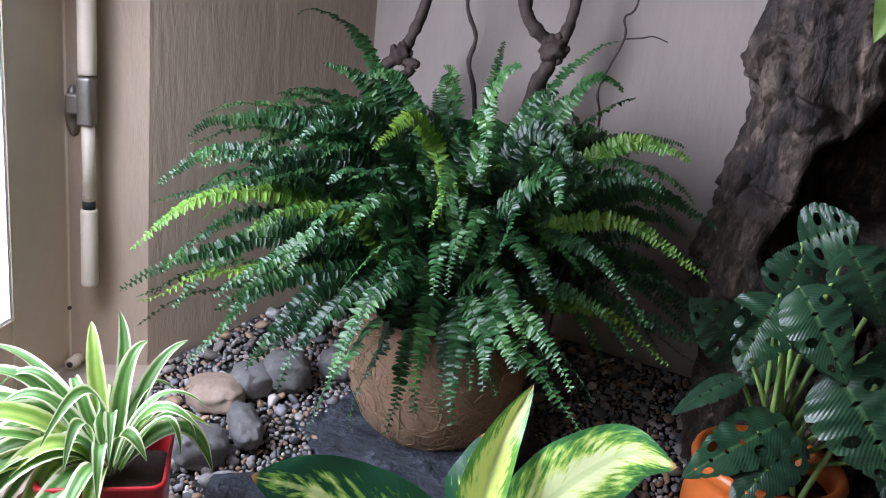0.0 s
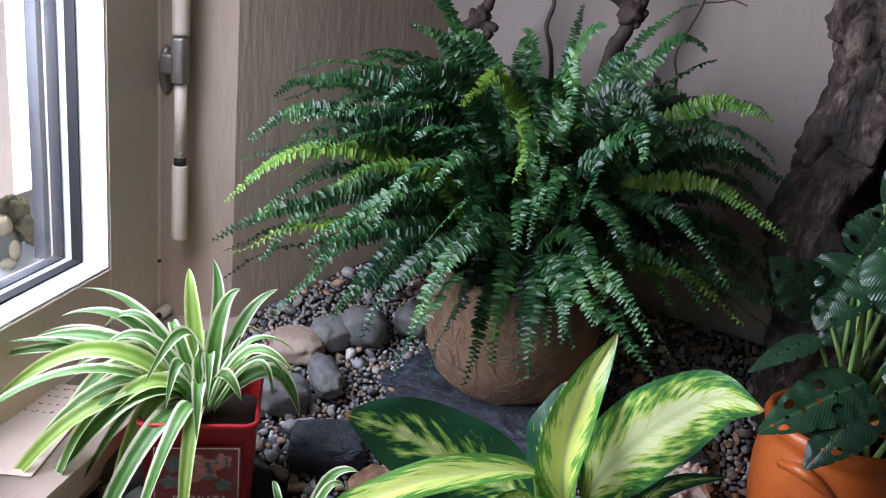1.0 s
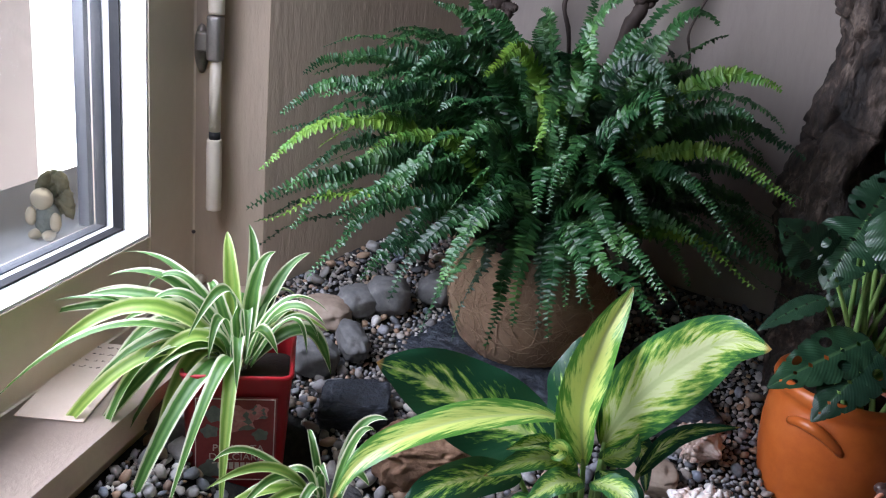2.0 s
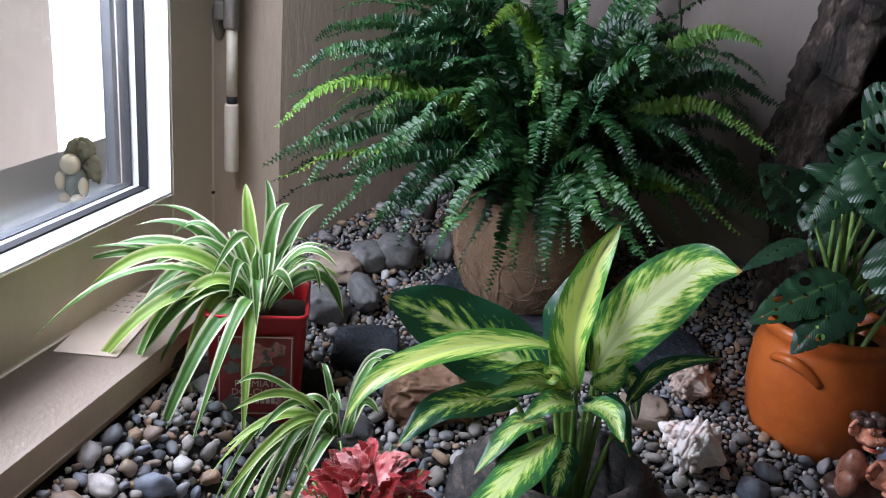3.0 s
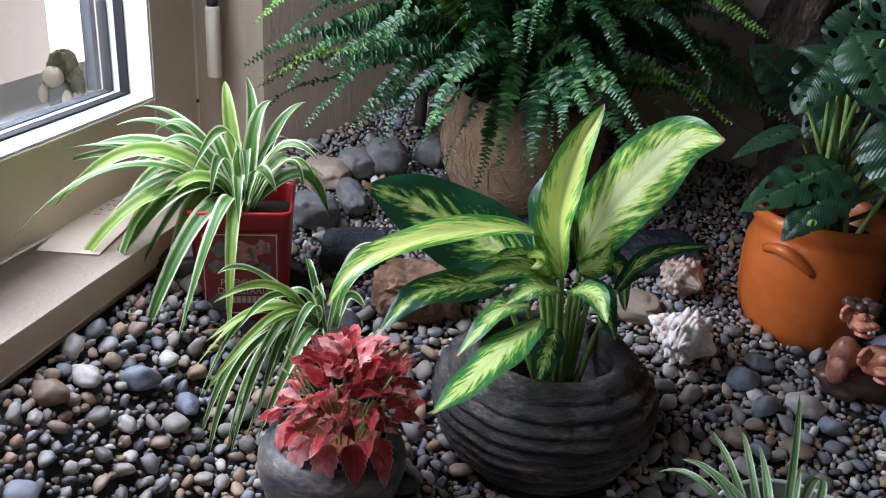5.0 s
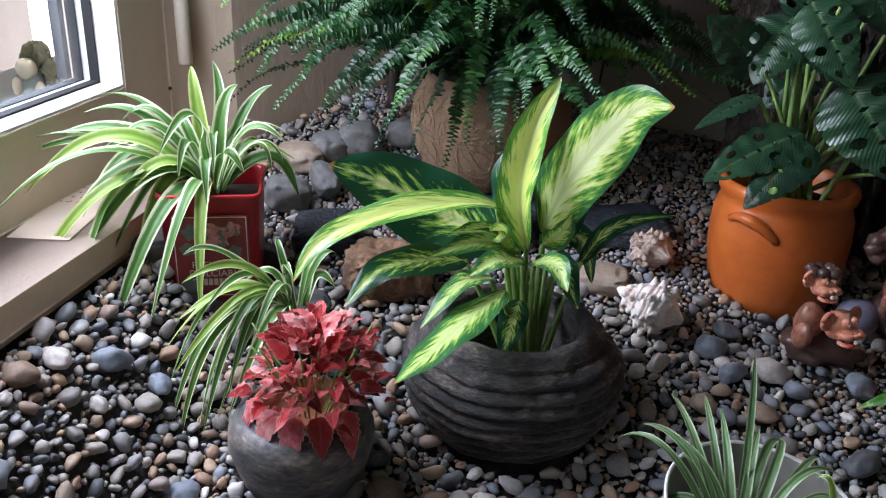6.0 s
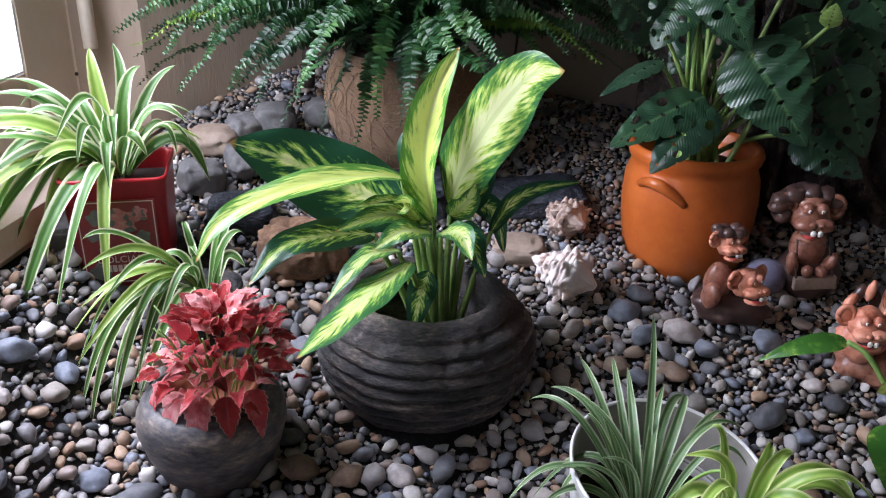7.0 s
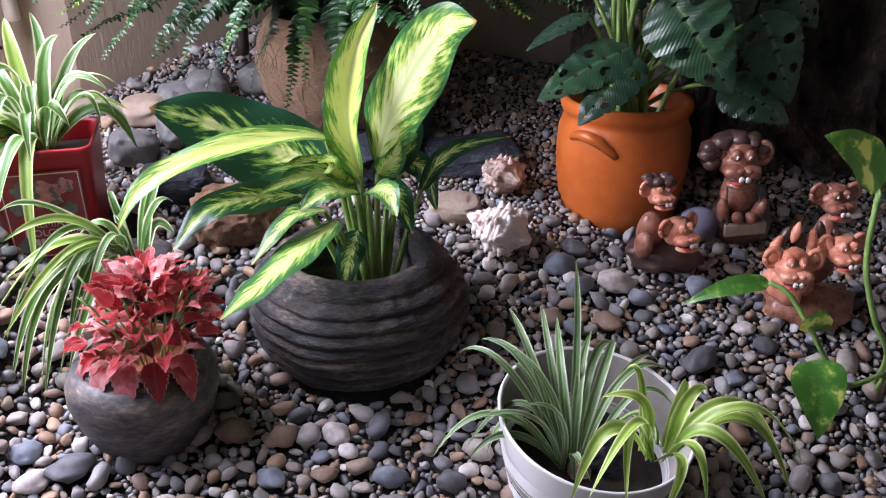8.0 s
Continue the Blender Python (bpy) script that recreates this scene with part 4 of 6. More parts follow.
def small_spider():
    at = V((-0.18, 0.765, bed(-0.18, 0.765)))
    plant = thing("spider_plant", at, "small variegated spider plant drooping from a dark little pot", "potted plant")
    s = Shape()
    lathe(s, [(0.0, 0.0), (0.03, 0.0), (0.034, 0.003), (0.042, 0.07), (0.045, 0.075), (0.044, 0.08), (0.04, 0.079), (0.038, 0.066), (0.0, 0.066)], at, 36)
    part("pot", s, CHAR, plant, "small dark grey pot")
    tips = [(-0.275, 0.66, 0.151), (-0.291, 0.66, 0.065), (-0.285, 0.62, -0.091), (-0.264, 0.63, -0.078), (-0.228, 0.64, -0.026), (-0.283, 0.62, 0.016), (-0.121, 0.8, 0.146), (-0.133, 0.78, 0.068),
            (-0.208, 0.66, 0.022), (-0.311, 0.66, 0.021), (-0.295, 0.63, -0.059), (-0.25, 0.65, 0.09), (-0.24, 0.63, -0.05), (-0.27, 0.64, 0.04), (-0.255, 0.62, -0.07), (-0.3, 0.65, -0.01), (-0.22, 0.62, -0.03), (-0.285, 0.67, 0.11)]
    spider_plant(plant, at + V((0, 0, 0.082)), tips, 5, 0.08, 0.0085, SPIDER, random.Random(8), 0.02)


def nerve_plant():
    at = V((-0.128, 0.602, bed(-0.128, 0.602) - 0.03))
    plant = thing("nerve_plant", at, "red and pink leaved nerve plant in a smoky grey clay pot", "potted plant")
    s = Shape()
    lathe(s, [(0.0, 0.0), (0.045, 0.0), (0.052, 0.004), (0.063, 0.025), (0.074, 0.053), (0.0805, 0.08), (0.0795, 0.096), (0.073, 0.109), (0.066, 0.114), (0.0625, 0.116), (0.061, 0.1205), (0.057, 0.121), (0.055, 0.112), (0.05, 0.09), (0.0, 0.088)], at, 60,
          wave=lambda r, z, g, i: (r * (1 + 0.004 * math.sin(z * 420) + 0.012 * noise.noise(V((math.cos(g), math.sin(g), z * 9)))), z))
    part("pot", s, SMOKE, plant, "rounded smoky grey clay pot")
    s = Shape()
    lathe(s, [(0.038, 0.0), (0.046, 0.0), (0.0505, 0.03), (0.0525, 0.031), (0.0525, 0.035), (0.047, 0.035), (0.045, 0.015), (0.0, 0.014)], at + V((0, 0, 0.09)), 40)
    part("inner_pot", s, TERRA_RAW, plant, "terracotta inner pot")
    rnd = random.Random(31)
    top = at + V((0.011, 0.006, 0.121))
    for k in range(185):
        hgt = rnd.random() ** 0.7
        g = k * 2.39996
        r = 0.083 * math.sqrt(max(0.0, 1 - hgt * hgt * 0.9)) * rnd.uniform(0.45, 1.04)
        p = top + V((math.cos(g) * r + 0.004, math.sin(g) * r * 0.92, -0.002 + hgt * 0.1))
        out = (V((math.cos(g), math.sin(g), 0.0)) * (1.1 - hgt * 0.5) + V((rnd.uniform(-0.5, 0.5), rnd.uniform(-0.5, 0.5), 0.9 * hgt - 0.2))).normalized()
        size = rnd.uniform(0.02, 0.034)
        base = p - out * size * 0.4
        s = Shape()
        leaf(s, arch(base, p + V((0, 0, size * 0.22)), p + out * size * 0.6 - V((0, 0, size * 0.08)), 30), size * rnd.uniform(0.27, 0.36), V((rnd.uniform(-0.6, 0.2), rnd.uniform(-0.7, 0.1), 0.9)) + out * 0.3, OVATE, rnd.uniform(0.15, 0.6), 3, 0.12, 0.1, rnd.uniform(-0.5, 0.5), 8)
        part("leaf", s, NERVE, plant)
    for k in range(5):
        s = Shape()
        g = math.pi * (1.2 + 0.14 * k)
        p = top + V((math.cos(g) * 0.056, math.sin(g) * 0.056, 0.006))
        tip = p + V((math.cos(g) * 0.022, math.sin(g) * 0.022, -0.026 - 0.012 * (k % 3)))
        leaf(s, arch(p + V((0, 0, 0.012)), p + V((math.cos(g) * 0.018, math.sin(g) * 0.018, 0.004)), tip, 30), 0.015, V((math.cos(g), math.sin(g), 0.5)), OVATE, 0.2, 3, 0.1, 0.1, 0.0, 8)
        part("leaf", s, NERVE, plant)
    for k in range(22):
        g = k * 2.4
        s = Shape()
        tube(s, arch(top + V((math.cos(g) * 0.02, math.sin(g) * 0.02, -0.008)), top + V((math.cos(g) * 0.03, math.sin(g) * 0.03, 0.03)), top + V((math.cos(g) * 0.065, math.sin(g) * 0.06, 0.05 + 0.04 * (k % 3) / 2)), 6), 0.0011, 5)
        part("stalk", s, STEM, plant)


def dumb_cane_plant():
    at = V((0.096, 0.742, bed(0.096, 0.742) - 0.026))
    plant = thing("dumb_cane", at, "dumb cane with cream and green leaves in a ribbed charcoal pot", "potted plant")
    s = Shape()
    outline = [(0.0, 0.0), (0.078, 0.0), (0.09, 0.006)]
    for i in range(97):
        t = i / 96
        z = 0.01 + 0.125 * t
        r = 0.094 + 0.04 * math.sin(math.pi * (0.08 + 0.72 * t)) - 0.018 * t ** 5
        outline.append((r + 0.0058 * (abs(math.sin(t * math.pi * 8.5)) - 0.6), z))
    outline += [(0.097, 0.142), (0.09, 0.146), (0.083, 0.146), (0.079, 0.141), (0.077, 0.125), (0.08, 0.05), (0.0, 0.048)]

    def wobble(r, z, g, i):
        k = 0.0055 * noise.noise(V((math.cos(g) * 3.3, math.sin(g) * 3.3, z * 6))) + 0.0026 * noise.noise(V((math.cos(g) * 9, math.sin(g) * 9, z * 40)))
        return r + 0.6 * k, z + (k * 1.2 if 3 < i < 99 else 0)
    lathe(s, outline, at, 140, wave=wobble)
    part("pot", s, CHAR, plant, "squat charcoal pot with wavy ribs")
    s = Shape()
    lathe(s, [(0.0, 0.0), (0.075, 0.0), (0.074, 0.012), (0.03, 0.018), (0.0, 0.02)], at + V((0, 0, 0.047)), 32)
    part("soil", s, SOIL, plant, "dark soil")
    root = at + V((0.02, 0.012, 0.064))
    # line of the midrib, half width, facing, material, fold, twist
    blades = [
        ([(0.119, 0.785, 0.162), (0.139, 0.765, 0.226), (0.171, 0.735, 0.29), (0.203, 0.7, 0.339), (0.232, 0.66, 0.353)], 0.042, (-0.5, -0.8, 0.25), CANE_LIGHT, 0.12, 0.25),
        ([(0.102, 0.775, 0.142), (0.09, 0.768, 0.218), (0.101, 0.775, 0.294), (0.125, 0.8, 0.346)], 0.03, (-0.55, -0.8, 0.0), CANE_LIME, 0.7, 0.5),
        ([(0.076, 0.79, 0.146), (0.001, 0.8, 0.169), (-0.077, 0.785, 0.21), (-0.134, 0.76, 0.236)], 0.052, (0.05, -0.85, 0.55), CANE_DARK, 0.1, 0.05),
        ([(0.068, 0.77, 0.196), (0.034, 0.75, 0.206), (-0.035, 0.72, 0.204), (-0.094, 0.69, 0.188), (-0.13, 0.67, 0.166), (-0.15, 0.655, 0.131)], 0.022, (-0.1, -0.3, 0.95), CANE_LIME, 0.35, -0.25),
        ([(0.035, 0.745, 0.136), (-0.009, 0.71, 0.148), (-0.056, 0.67, 0.148), (-0.089, 0.64, 0.115)], 0.023, (-0.1, -0.65, 0.75), CANE_DARK, 0.2, 0.0),
        ([(0.081, 0.7, 0.123), (0.049, 0.64, 0.118), (0.014, 0.575, 0.106), (-0.014, 0.53, 0.095)], 0.027, (-0.35, -0.5, 0.8), CANE_MID, 0.1, 0.1),
        ([(0.169, 0.82, 0.109), (0.195, 0.83, 0.149), (0.23, 0.85, 0.162), (0.285, 0.865, 0.168)], 0.013, (0.1, -0.85, 0.5), CANE_DARK, 0.25, 0.3),
        ([(0.066, 0.715, 0.13), (0.035, 0.675, 0.138), (-0.003, 0.625, 0.105)], 0.019, (-0.3, -0.5, 0.8), CANE_MID, 0.3, 0.2),
        ([(0.12, 0.77, 0.14), (0.143, 0.735, 0.142), (0.165, 0.7, 0.107)], 0.022, (0.3, -0.6, 0.7), CANE_DARK, 0.25, 0.0),
        ([(0.095, 0.77, 0.142), (0.05, 0.735, 0.165), (-0.005, 0.7, 0.156)], 0.018, (-0.1, -0.55, 0.8), CANE_MID, 0.45, -0.4),
        ([(0.145, 0.83, 0.15), (0.175, 0.84, 0.13), (0.19, 0.85, 0.07)], 0.018, (0.6, -0.7, 0.3), CANE_DARK, 0.2, 0.2),
        ([(0.1, 0.725, 0.1), (0.092, 0.7, 0.08), (0.084, 0.68, 0.038)], 0.018, (-0.1, -1.0, 0.2), CANE_DARK, 0.2, 0.0),
        ([(0.09, 0.79, 0.15), (0.078, 0.805, 0.215), (0.086, 0.825, 0.275)], 0.034, (-0.75, -0.65, 0.1), CANE_DARK, 0.25, 0.3),
        ([(0.13, 0.82, 0.13), (0.155, 0.83, 0.175), (0.165, 0.85, 0.215)], 0.02, (0.2, -0.9, 0.3), CANE_DARK, 0.3, 0.2),
        ([(0.1, 0.745, 0.14), (0.07, 0.71, 0.155), (0.04, 0.69, 0.14)], 0.017, (-0.1, -0.5, 0.9), CANE_MID, 0.3, -0.3),
        ([(0.11, 0.745, 0.14), (0.135, 0.71, 0.155), (0.15, 0.67, 0.142)], 0.018, (0.1, -0.5, 0.9), CANE_MID, 0.35, 0.3),
        ([(0.08, 0.77, 0.155), (0.05, 0.745, 0.175), (0.015, 0.72, 0.178)], 0.016, (-0.1, -0.5, 0.9), CANE_LIGHT, 0.4, 0.2),
        ([(0.12, 0.775, 0.15), (0.14, 0.76, 0.175), (0.15, 0.755, 0.2)], 0.018, (0.2, -0.9, 0.3), CANE_MID, 0.4, 0.3),
        ([(0.085, 0.755, 0.15), (0.07, 0.735, 0.178), (0.06, 0.72, 0.185)], 0.014, (-0.4, -0.7, 0.6), CANE_LIME, 0.4, 0.2)]
    for ctrl, w, face, mat, fold, twist in blades:
        line = bend(ctrl, 34)
        a = line[0]
        s = Shape()
        leaf(s, line, w, face, LANCE, fold, 6, 0.09, 0.12, twist)
        part("leaf", s, mat, plant)
        s = Shape()
        foot = root + V(((a.x - root.x) * 0.25, (a.y - root.y) * 0.25, -0.005))
        tube(s, arch(foot, foot.lerp(a, 0.6) + V((0, 0, 0.012)), line[1], 10), [0.0052 - 0.0025 * i / 10 for i in range(11)], 8)
        part("stalk", s, STEM, plant)


def cheese_leaf(base, tip, droop, width, face, holes=True):
    """A leaf built cell by cell between its side veins, each cell round an oval hole."""
    base, tip = V(base), V(tip)
    face = V(face).normalized()
    line = arch(base, base.lerp(tip, 0.45) + face * droop, tip, 40)

    def on(u, v):
        f = min(max(v, 0.0), 1.0) * 40
        i = min(int(f), 39)
        p = line[i].lerp(line[i + 1], f - i)
        d = (line[i + 1] - line[i]).normalized()
        side = d.cross(face).normalized()
        up = side.cross(d)
        w = width * max(0.0, math.sin(math.pi * min(1, max(v, 0.0) ** 0.6 * 0.985 + 0.015))) ** 0.75
        return p + side * w * u + up * w * (0.2 * abs(u) - 0.3 * u * u + 0.03 * math.sin(v * 39 + 2.5 * abs(u)) * (0.3 + abs(u)))
    s = Shape()
    cuts = [0.0, 0.13, 0.3, 0.46, 0.61, 0.75, 0.88, 1.0]
    n = 20
    for sg in (-1, 1):
        for k in range(len(cuts) - 1):
            v0, v1 = cuts[k], cuts[k + 1]
            open_cell = holes and 1 <= k <= 5 and (k * 7 + sg * 3 + int(width * 4000)) % 5 < 2
            rows = []
            for ring in range(5):
                for j in range(n):
                    g = j * math.tau / n + 0.001
                    cx, cy = math.cos(g), math.sin(g)
                    big = 1 / max(abs(cx), abs(cy))
                    qx, qy = cx * big, cy * big
                    hx, hy = (cx * 0.42, cy * 0.66) if open_cell else (cx * 0.02, cy * 0.02)
                    t = ring / 4
                    x, y = qx * (1 - t) + hx * t, qy * (1 - t) + hy * t
                    u = 0.5 + 0.5 * x
                    v = (v0 + v1) / 2 + (v1 - v0) / 2 * y
                    rows.append((sg * u, v))
            faces = []
            for r in range(4):
                for j in range(n):
                    q = (r * n + j, r * n + (j + 1) % n, (r + 1) * n + (j + 1) % n, (r + 1) * n + j)
                    faces.append(q if sg > 0 else q[::-1])
            if not open_cell:
                faces.append(tuple(4 * n + j for j in range(n)))
            s.put([on(u, v) for u, v in rows], faces, [(u / 2 + 0.5, v) for u, v in rows])
    return s


def cheese_plant():
    at = V((0.462, 1.032, bed(0.462, 1.032) - 0.04))
    plant = thing("cheese_plant", at, "swiss cheese vine with holed leaves in an orange glazed crock", "potted plant")
    s = Shape()
    h = 0.175 - at.z
    prof = [(0.0, 0.0), (0.076, 0.0), (0.081, 0.004), (0.09, 0.045), (0.096, 0.085), (0.0975, 0.12), (0.0955, 0.15), (0.09, h - 0.032), (0.0885, h - 0.024), (0.093, h - 0.019), (0.0955, h - 0.01), (0.093, h - 0.002), (0.088, h), (0.083, h - 0.003), (0.081, h - 0.02), (0.08, h - 0.05), (0.0, h - 0.048)]
    lathe(s, prof, at, 72)
    pot = part("crock", s, TERRA, plant, "orange glazed crock")
    mid = at + V((0, 0, h - 0.042))
    s = Shape()
    pts = []
    for i in range(13):
        g = radians(-150 + 44 * i / 12)
        r = 0.0935 + 0.0105 * math.sin(math.pi * i / 12)
        pts.append(mid + V((r * math.cos(g), r * math.sin(g), 0.018 * math.sin(math.pi * i / 12) - 0.016 * i / 12 - 0.006)))
    tube(s, pts, [0.0085 - 0.003 * abs(i - 6) / 6 for i in range(13)], 12)
    part("handle", s, TERRA, pot, "curved glazed lug handle")
    s = Shape()
    lathe(s, [(0.0, 0.0), (0.0805, 0.0), (0.08, 0.012), (0.04, 0.02), (0.0, 0.02)], at + V((0, 0, h - 0.048)), 32)
    part("soil", s, SOIL, plant, "dark soil")
    cells = [
        ((0.491, 0.98, 0.325), (0.578, 0.93, 0.205), 0.03, 0.058, (-0.35, -0.85, 0.4), 1), ((0.623, 1.0, 0.296), (0.673, 0.97, 0.18), 0.02, 0.045, (0.0, -0.9, 0.4), 1),
        ((0.585, 1.0, 0.2), (0.668, 0.95, 0.158), 0.02, 0.038, (0.0, -0.8, 0.6), 1), ((0.45, 0.98, 0.255), (0.321, 0.92, 0.197), 0.02, 0.036, (-0.3, -0.7, 0.65), 1),
        ((0.458, 0.965, 0.245), (0.374, 0.9, 0.17), 0.02, 0.034, (-0.4, -0.8, 0.4), 1), ((0.392, 1.0, 0.295), (0.307, 0.96, 0.254), 0.012, 0.018, (-0.3, -0.4, 0.85), 0),
        ((0.415, 1.0, 0.4), (0.372, 0.96, 0.318), 0.02, 0.042, (-0.4, -0.85, 0.3), 1), ((0.425, 1.0, 0.405), (0.485, 0.96, 0.32), 0.02, 0.036, (0.1, -0.9, 0.4), 1),
        ((0.572, 1.02, 0.36), (0.602, 1.0, 0.268), 0.02, 0.042, (-0.1, -0.9, 0.4), 1), ((0.629, 1.05, 0.4), (0.69, 1.0, 0.34), 0.02, 0.042, (0.0, -0.8, 0.6), 1),
        ((0.593, 0.98, 0.35), (0.586, 0.95, 0.385), 0.01, 0.014, (-0.3, -0.9, 0.2), 0), ((0.388, 0.985, 0.335), (0.299, 0.95, 0.401), 0.015, 0.036, (-0.2, -0.9, 0.3), 1),
        ((0.428, 0.98, 0.42), (0.488, 0.94, 0.325), 0.02, 0.038, (-0.2, -0.9, 0.3), 1), ((0.479, 1.0, 0.466), (0.531, 0.98, 0.385), 0.02, 0.04, (0.0, -0.9, 0.4), 1),
        ((0.445, 1.05, 0.455), (0.485, 1.0, 0.497), 0.02, 0.04, (0.0, -0.9, 0.4), 1), ((0.43, 1.04, 0.39), (0.46, 1.05, 0.464), 0.01, 0.034, (-0.1, -0.95, 0.2), 1),
        ((0.53, 1.04, 0.44), (0.585, 1.0, 0.37), 0.02, 0.044, (0.0, -0.85, 0.5), 1), ((0.56, 1.06, 0.31), (0.6, 1.02, 0.22), 0.02, 0.042, (0.0, -0.9, 0.4), 1),
        ((0.65, 1.06, 0.34), (0.715, 1.03, 0.27), 0.02, 0.042, (0.1, -0.85, 0.5), 1), ((0.52, 1.03, 0.29), (0.54, 0.99, 0.21), 0.02, 0.035, (0.1, -0.9, 0.3), 0),
        ((0.47, 1.06, 0.34), (0.41, 1.04, 0.27), 0.02, 0.038, (-0.2, -0.9, 0.3), 1), ((0.6, 1.08, 0.47), (0.66, 1.06, 0.4), 0.02, 0.04, (0.0, -0.85, 0.5), 1)]
    rnd = random.Random(9)
    for a, b, droop, w, face, holed in cells:
        part("leaf", cheese_leaf(a, b, droop, w, face, bool(holed)), CHEESE if w > 0.016 else PALE, plant)
        a = V(a)
        foot = at + V((rnd.uniform(-0.03, 0.04), rnd.uniform(-0.04, 0.03), h - 0.035))
        s = Shape()
        tube(s, arch(foot, foot.lerp(a, 0.55) + V((rnd.uniform(-0.015, 0.015), rnd.uniform(-0.02, 0.02), 0.03)), a + (V(b) - a) * 0.03, 14), [0.0042 - 0.0018 * i / 14 for i in range(15)], 8)
        part("stalk", s, STEM, plant)


def cup_plant():
    at = V((0.342, 0.545, bed(0.342, 0.545) - 0.016))
    plant = thing("cup_planter", at, "white tapered pot with ribbed wall holding spider plants", "potted plant")
    tilt = Euler((radians(9), radians(6), 0)).to_matrix()
    h = 0.128
    s = Shape()
    prof = [(0.0, 0.0), (0.066, 0.0), (0.069, 0.003)]
    for i in range(45):
        t = i / 44
        prof.append((0.07 + 0.024 * t + 0.0011 * math.sin(t * math.tau * 15), 0.006 + 0.088 * t))
    prof += [(0.095, 0.1), (0.099, h - 0.004), (0.1005, h), (0.0985, h + 0.0015), (0.0965, h - 0.001)]
    lathe(s, prof + [(0.0955, h - 0.004)], at, 72, tilt)
    cup = part("cup", s, CUP, plant, "white ribbed plastic pot")
    # inner wall in a greyed white that stands in for shade
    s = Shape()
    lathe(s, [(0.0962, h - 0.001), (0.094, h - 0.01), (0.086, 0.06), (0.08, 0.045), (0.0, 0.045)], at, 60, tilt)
    part("lining", s, CUP_SHADED, cup, "white inner wall, greyed to paint in its shade")
    s = Shape()
    lathe(s, [(0.0, 0.0), (0.083, 0.0), (0.084, 0.006), (0.03, 0.012), (0.0, 0.012)], at + tilt @ V((0, 0, 0.05)), 32, tilt)
    part("soil", s, SOIL, plant, "dark soil")
    crown = at + tilt @ V((-0.015, -0.012, 0.07))
    tips = [(0.334, 0.6, 0.126), (0.191, 0.48, -0.028), (0.199, 0.5, -0.017), (0.222, 0.55, -0.079), (0.213, 0.6, 0.01), (0.24, 0.62, 0.019), (0.273, 0.66, 0.035), (0.314, 0.68, 0.024), (0.328, 0.66, 0.024),
            (0.452, 0.6, -0.014), (0.449, 0.66, -0.036), (0.405, 0.66, -0.021), (0.28, 0.5, 0.02), (0.361, 0.62, 0.03), (0.245, 0.52, -0.06), (0.225, 0.5, -0.05), (0.26, 0.6, 0.03), (0.39, 0.64, 0.0)]
    spider_plant(plant, crown, tips, 3, 0.12, 0.0056, SPIDER_PALE, random.Random(14), 0.0)
    s = Shape()
    lump(s, crown + V((0.006, -0.006, -0.012)), (0.013, 0.011, 0.014), rough=0.3, size=2, seed=3)
    part("root_crown", s, TAN_ROCK, plant, "pale woody root crown")
    young = V((0.391, 0.43, 0.03))
    tips = [(0.522, 0.42, 0.008), (0.505, 0.4, -0.006), (0.477, 0.38, 0.003), (0.34, 0.44, 0.073), (0.415, 0.45, 0.083), (0.32, 0.36, 0.029), (0.352, 0.36, 0.02), (0.381, 0.36, 0.008), (0.417, 0.36, 0.021), (0.313, 0.4, -0.011), (0.52, 0.46, -0.02)]
    spider_plant(plant, young, tips, 2, 0.06, 0.0072, SPIDER_LIME, random.Random(15), 0.02)
    s = Shape()
    tube(s, arch(crown + V((0.01, 0, 0)), V((0.4, 0.5, 0.06)), young, 12), 0.0018, 6)
    part("runner", s, STEM, plant)
    stone_at = at + tilt @ V((0.022, -0.005, 0.066))
    s = Shape()
    verts, faces = ICO[5]
    out = []
    for v in verts:
        k = 1 + 0.2 * noise.noise(v * 1.7)
        k -= 0.24 * max(0.0, noise.noise(v * 6.5 + V((3, 1, 2))) - 0.05) * 2
        out.append(stone_at + V((v.x * 0.024, v.y * 0.02, v.z * 0.021)) * k)
    s.put(out, faces)
    solo("lava_stone", s, LAVA, stone_at, "porous black lava stone lying on the potting soil", "stone")


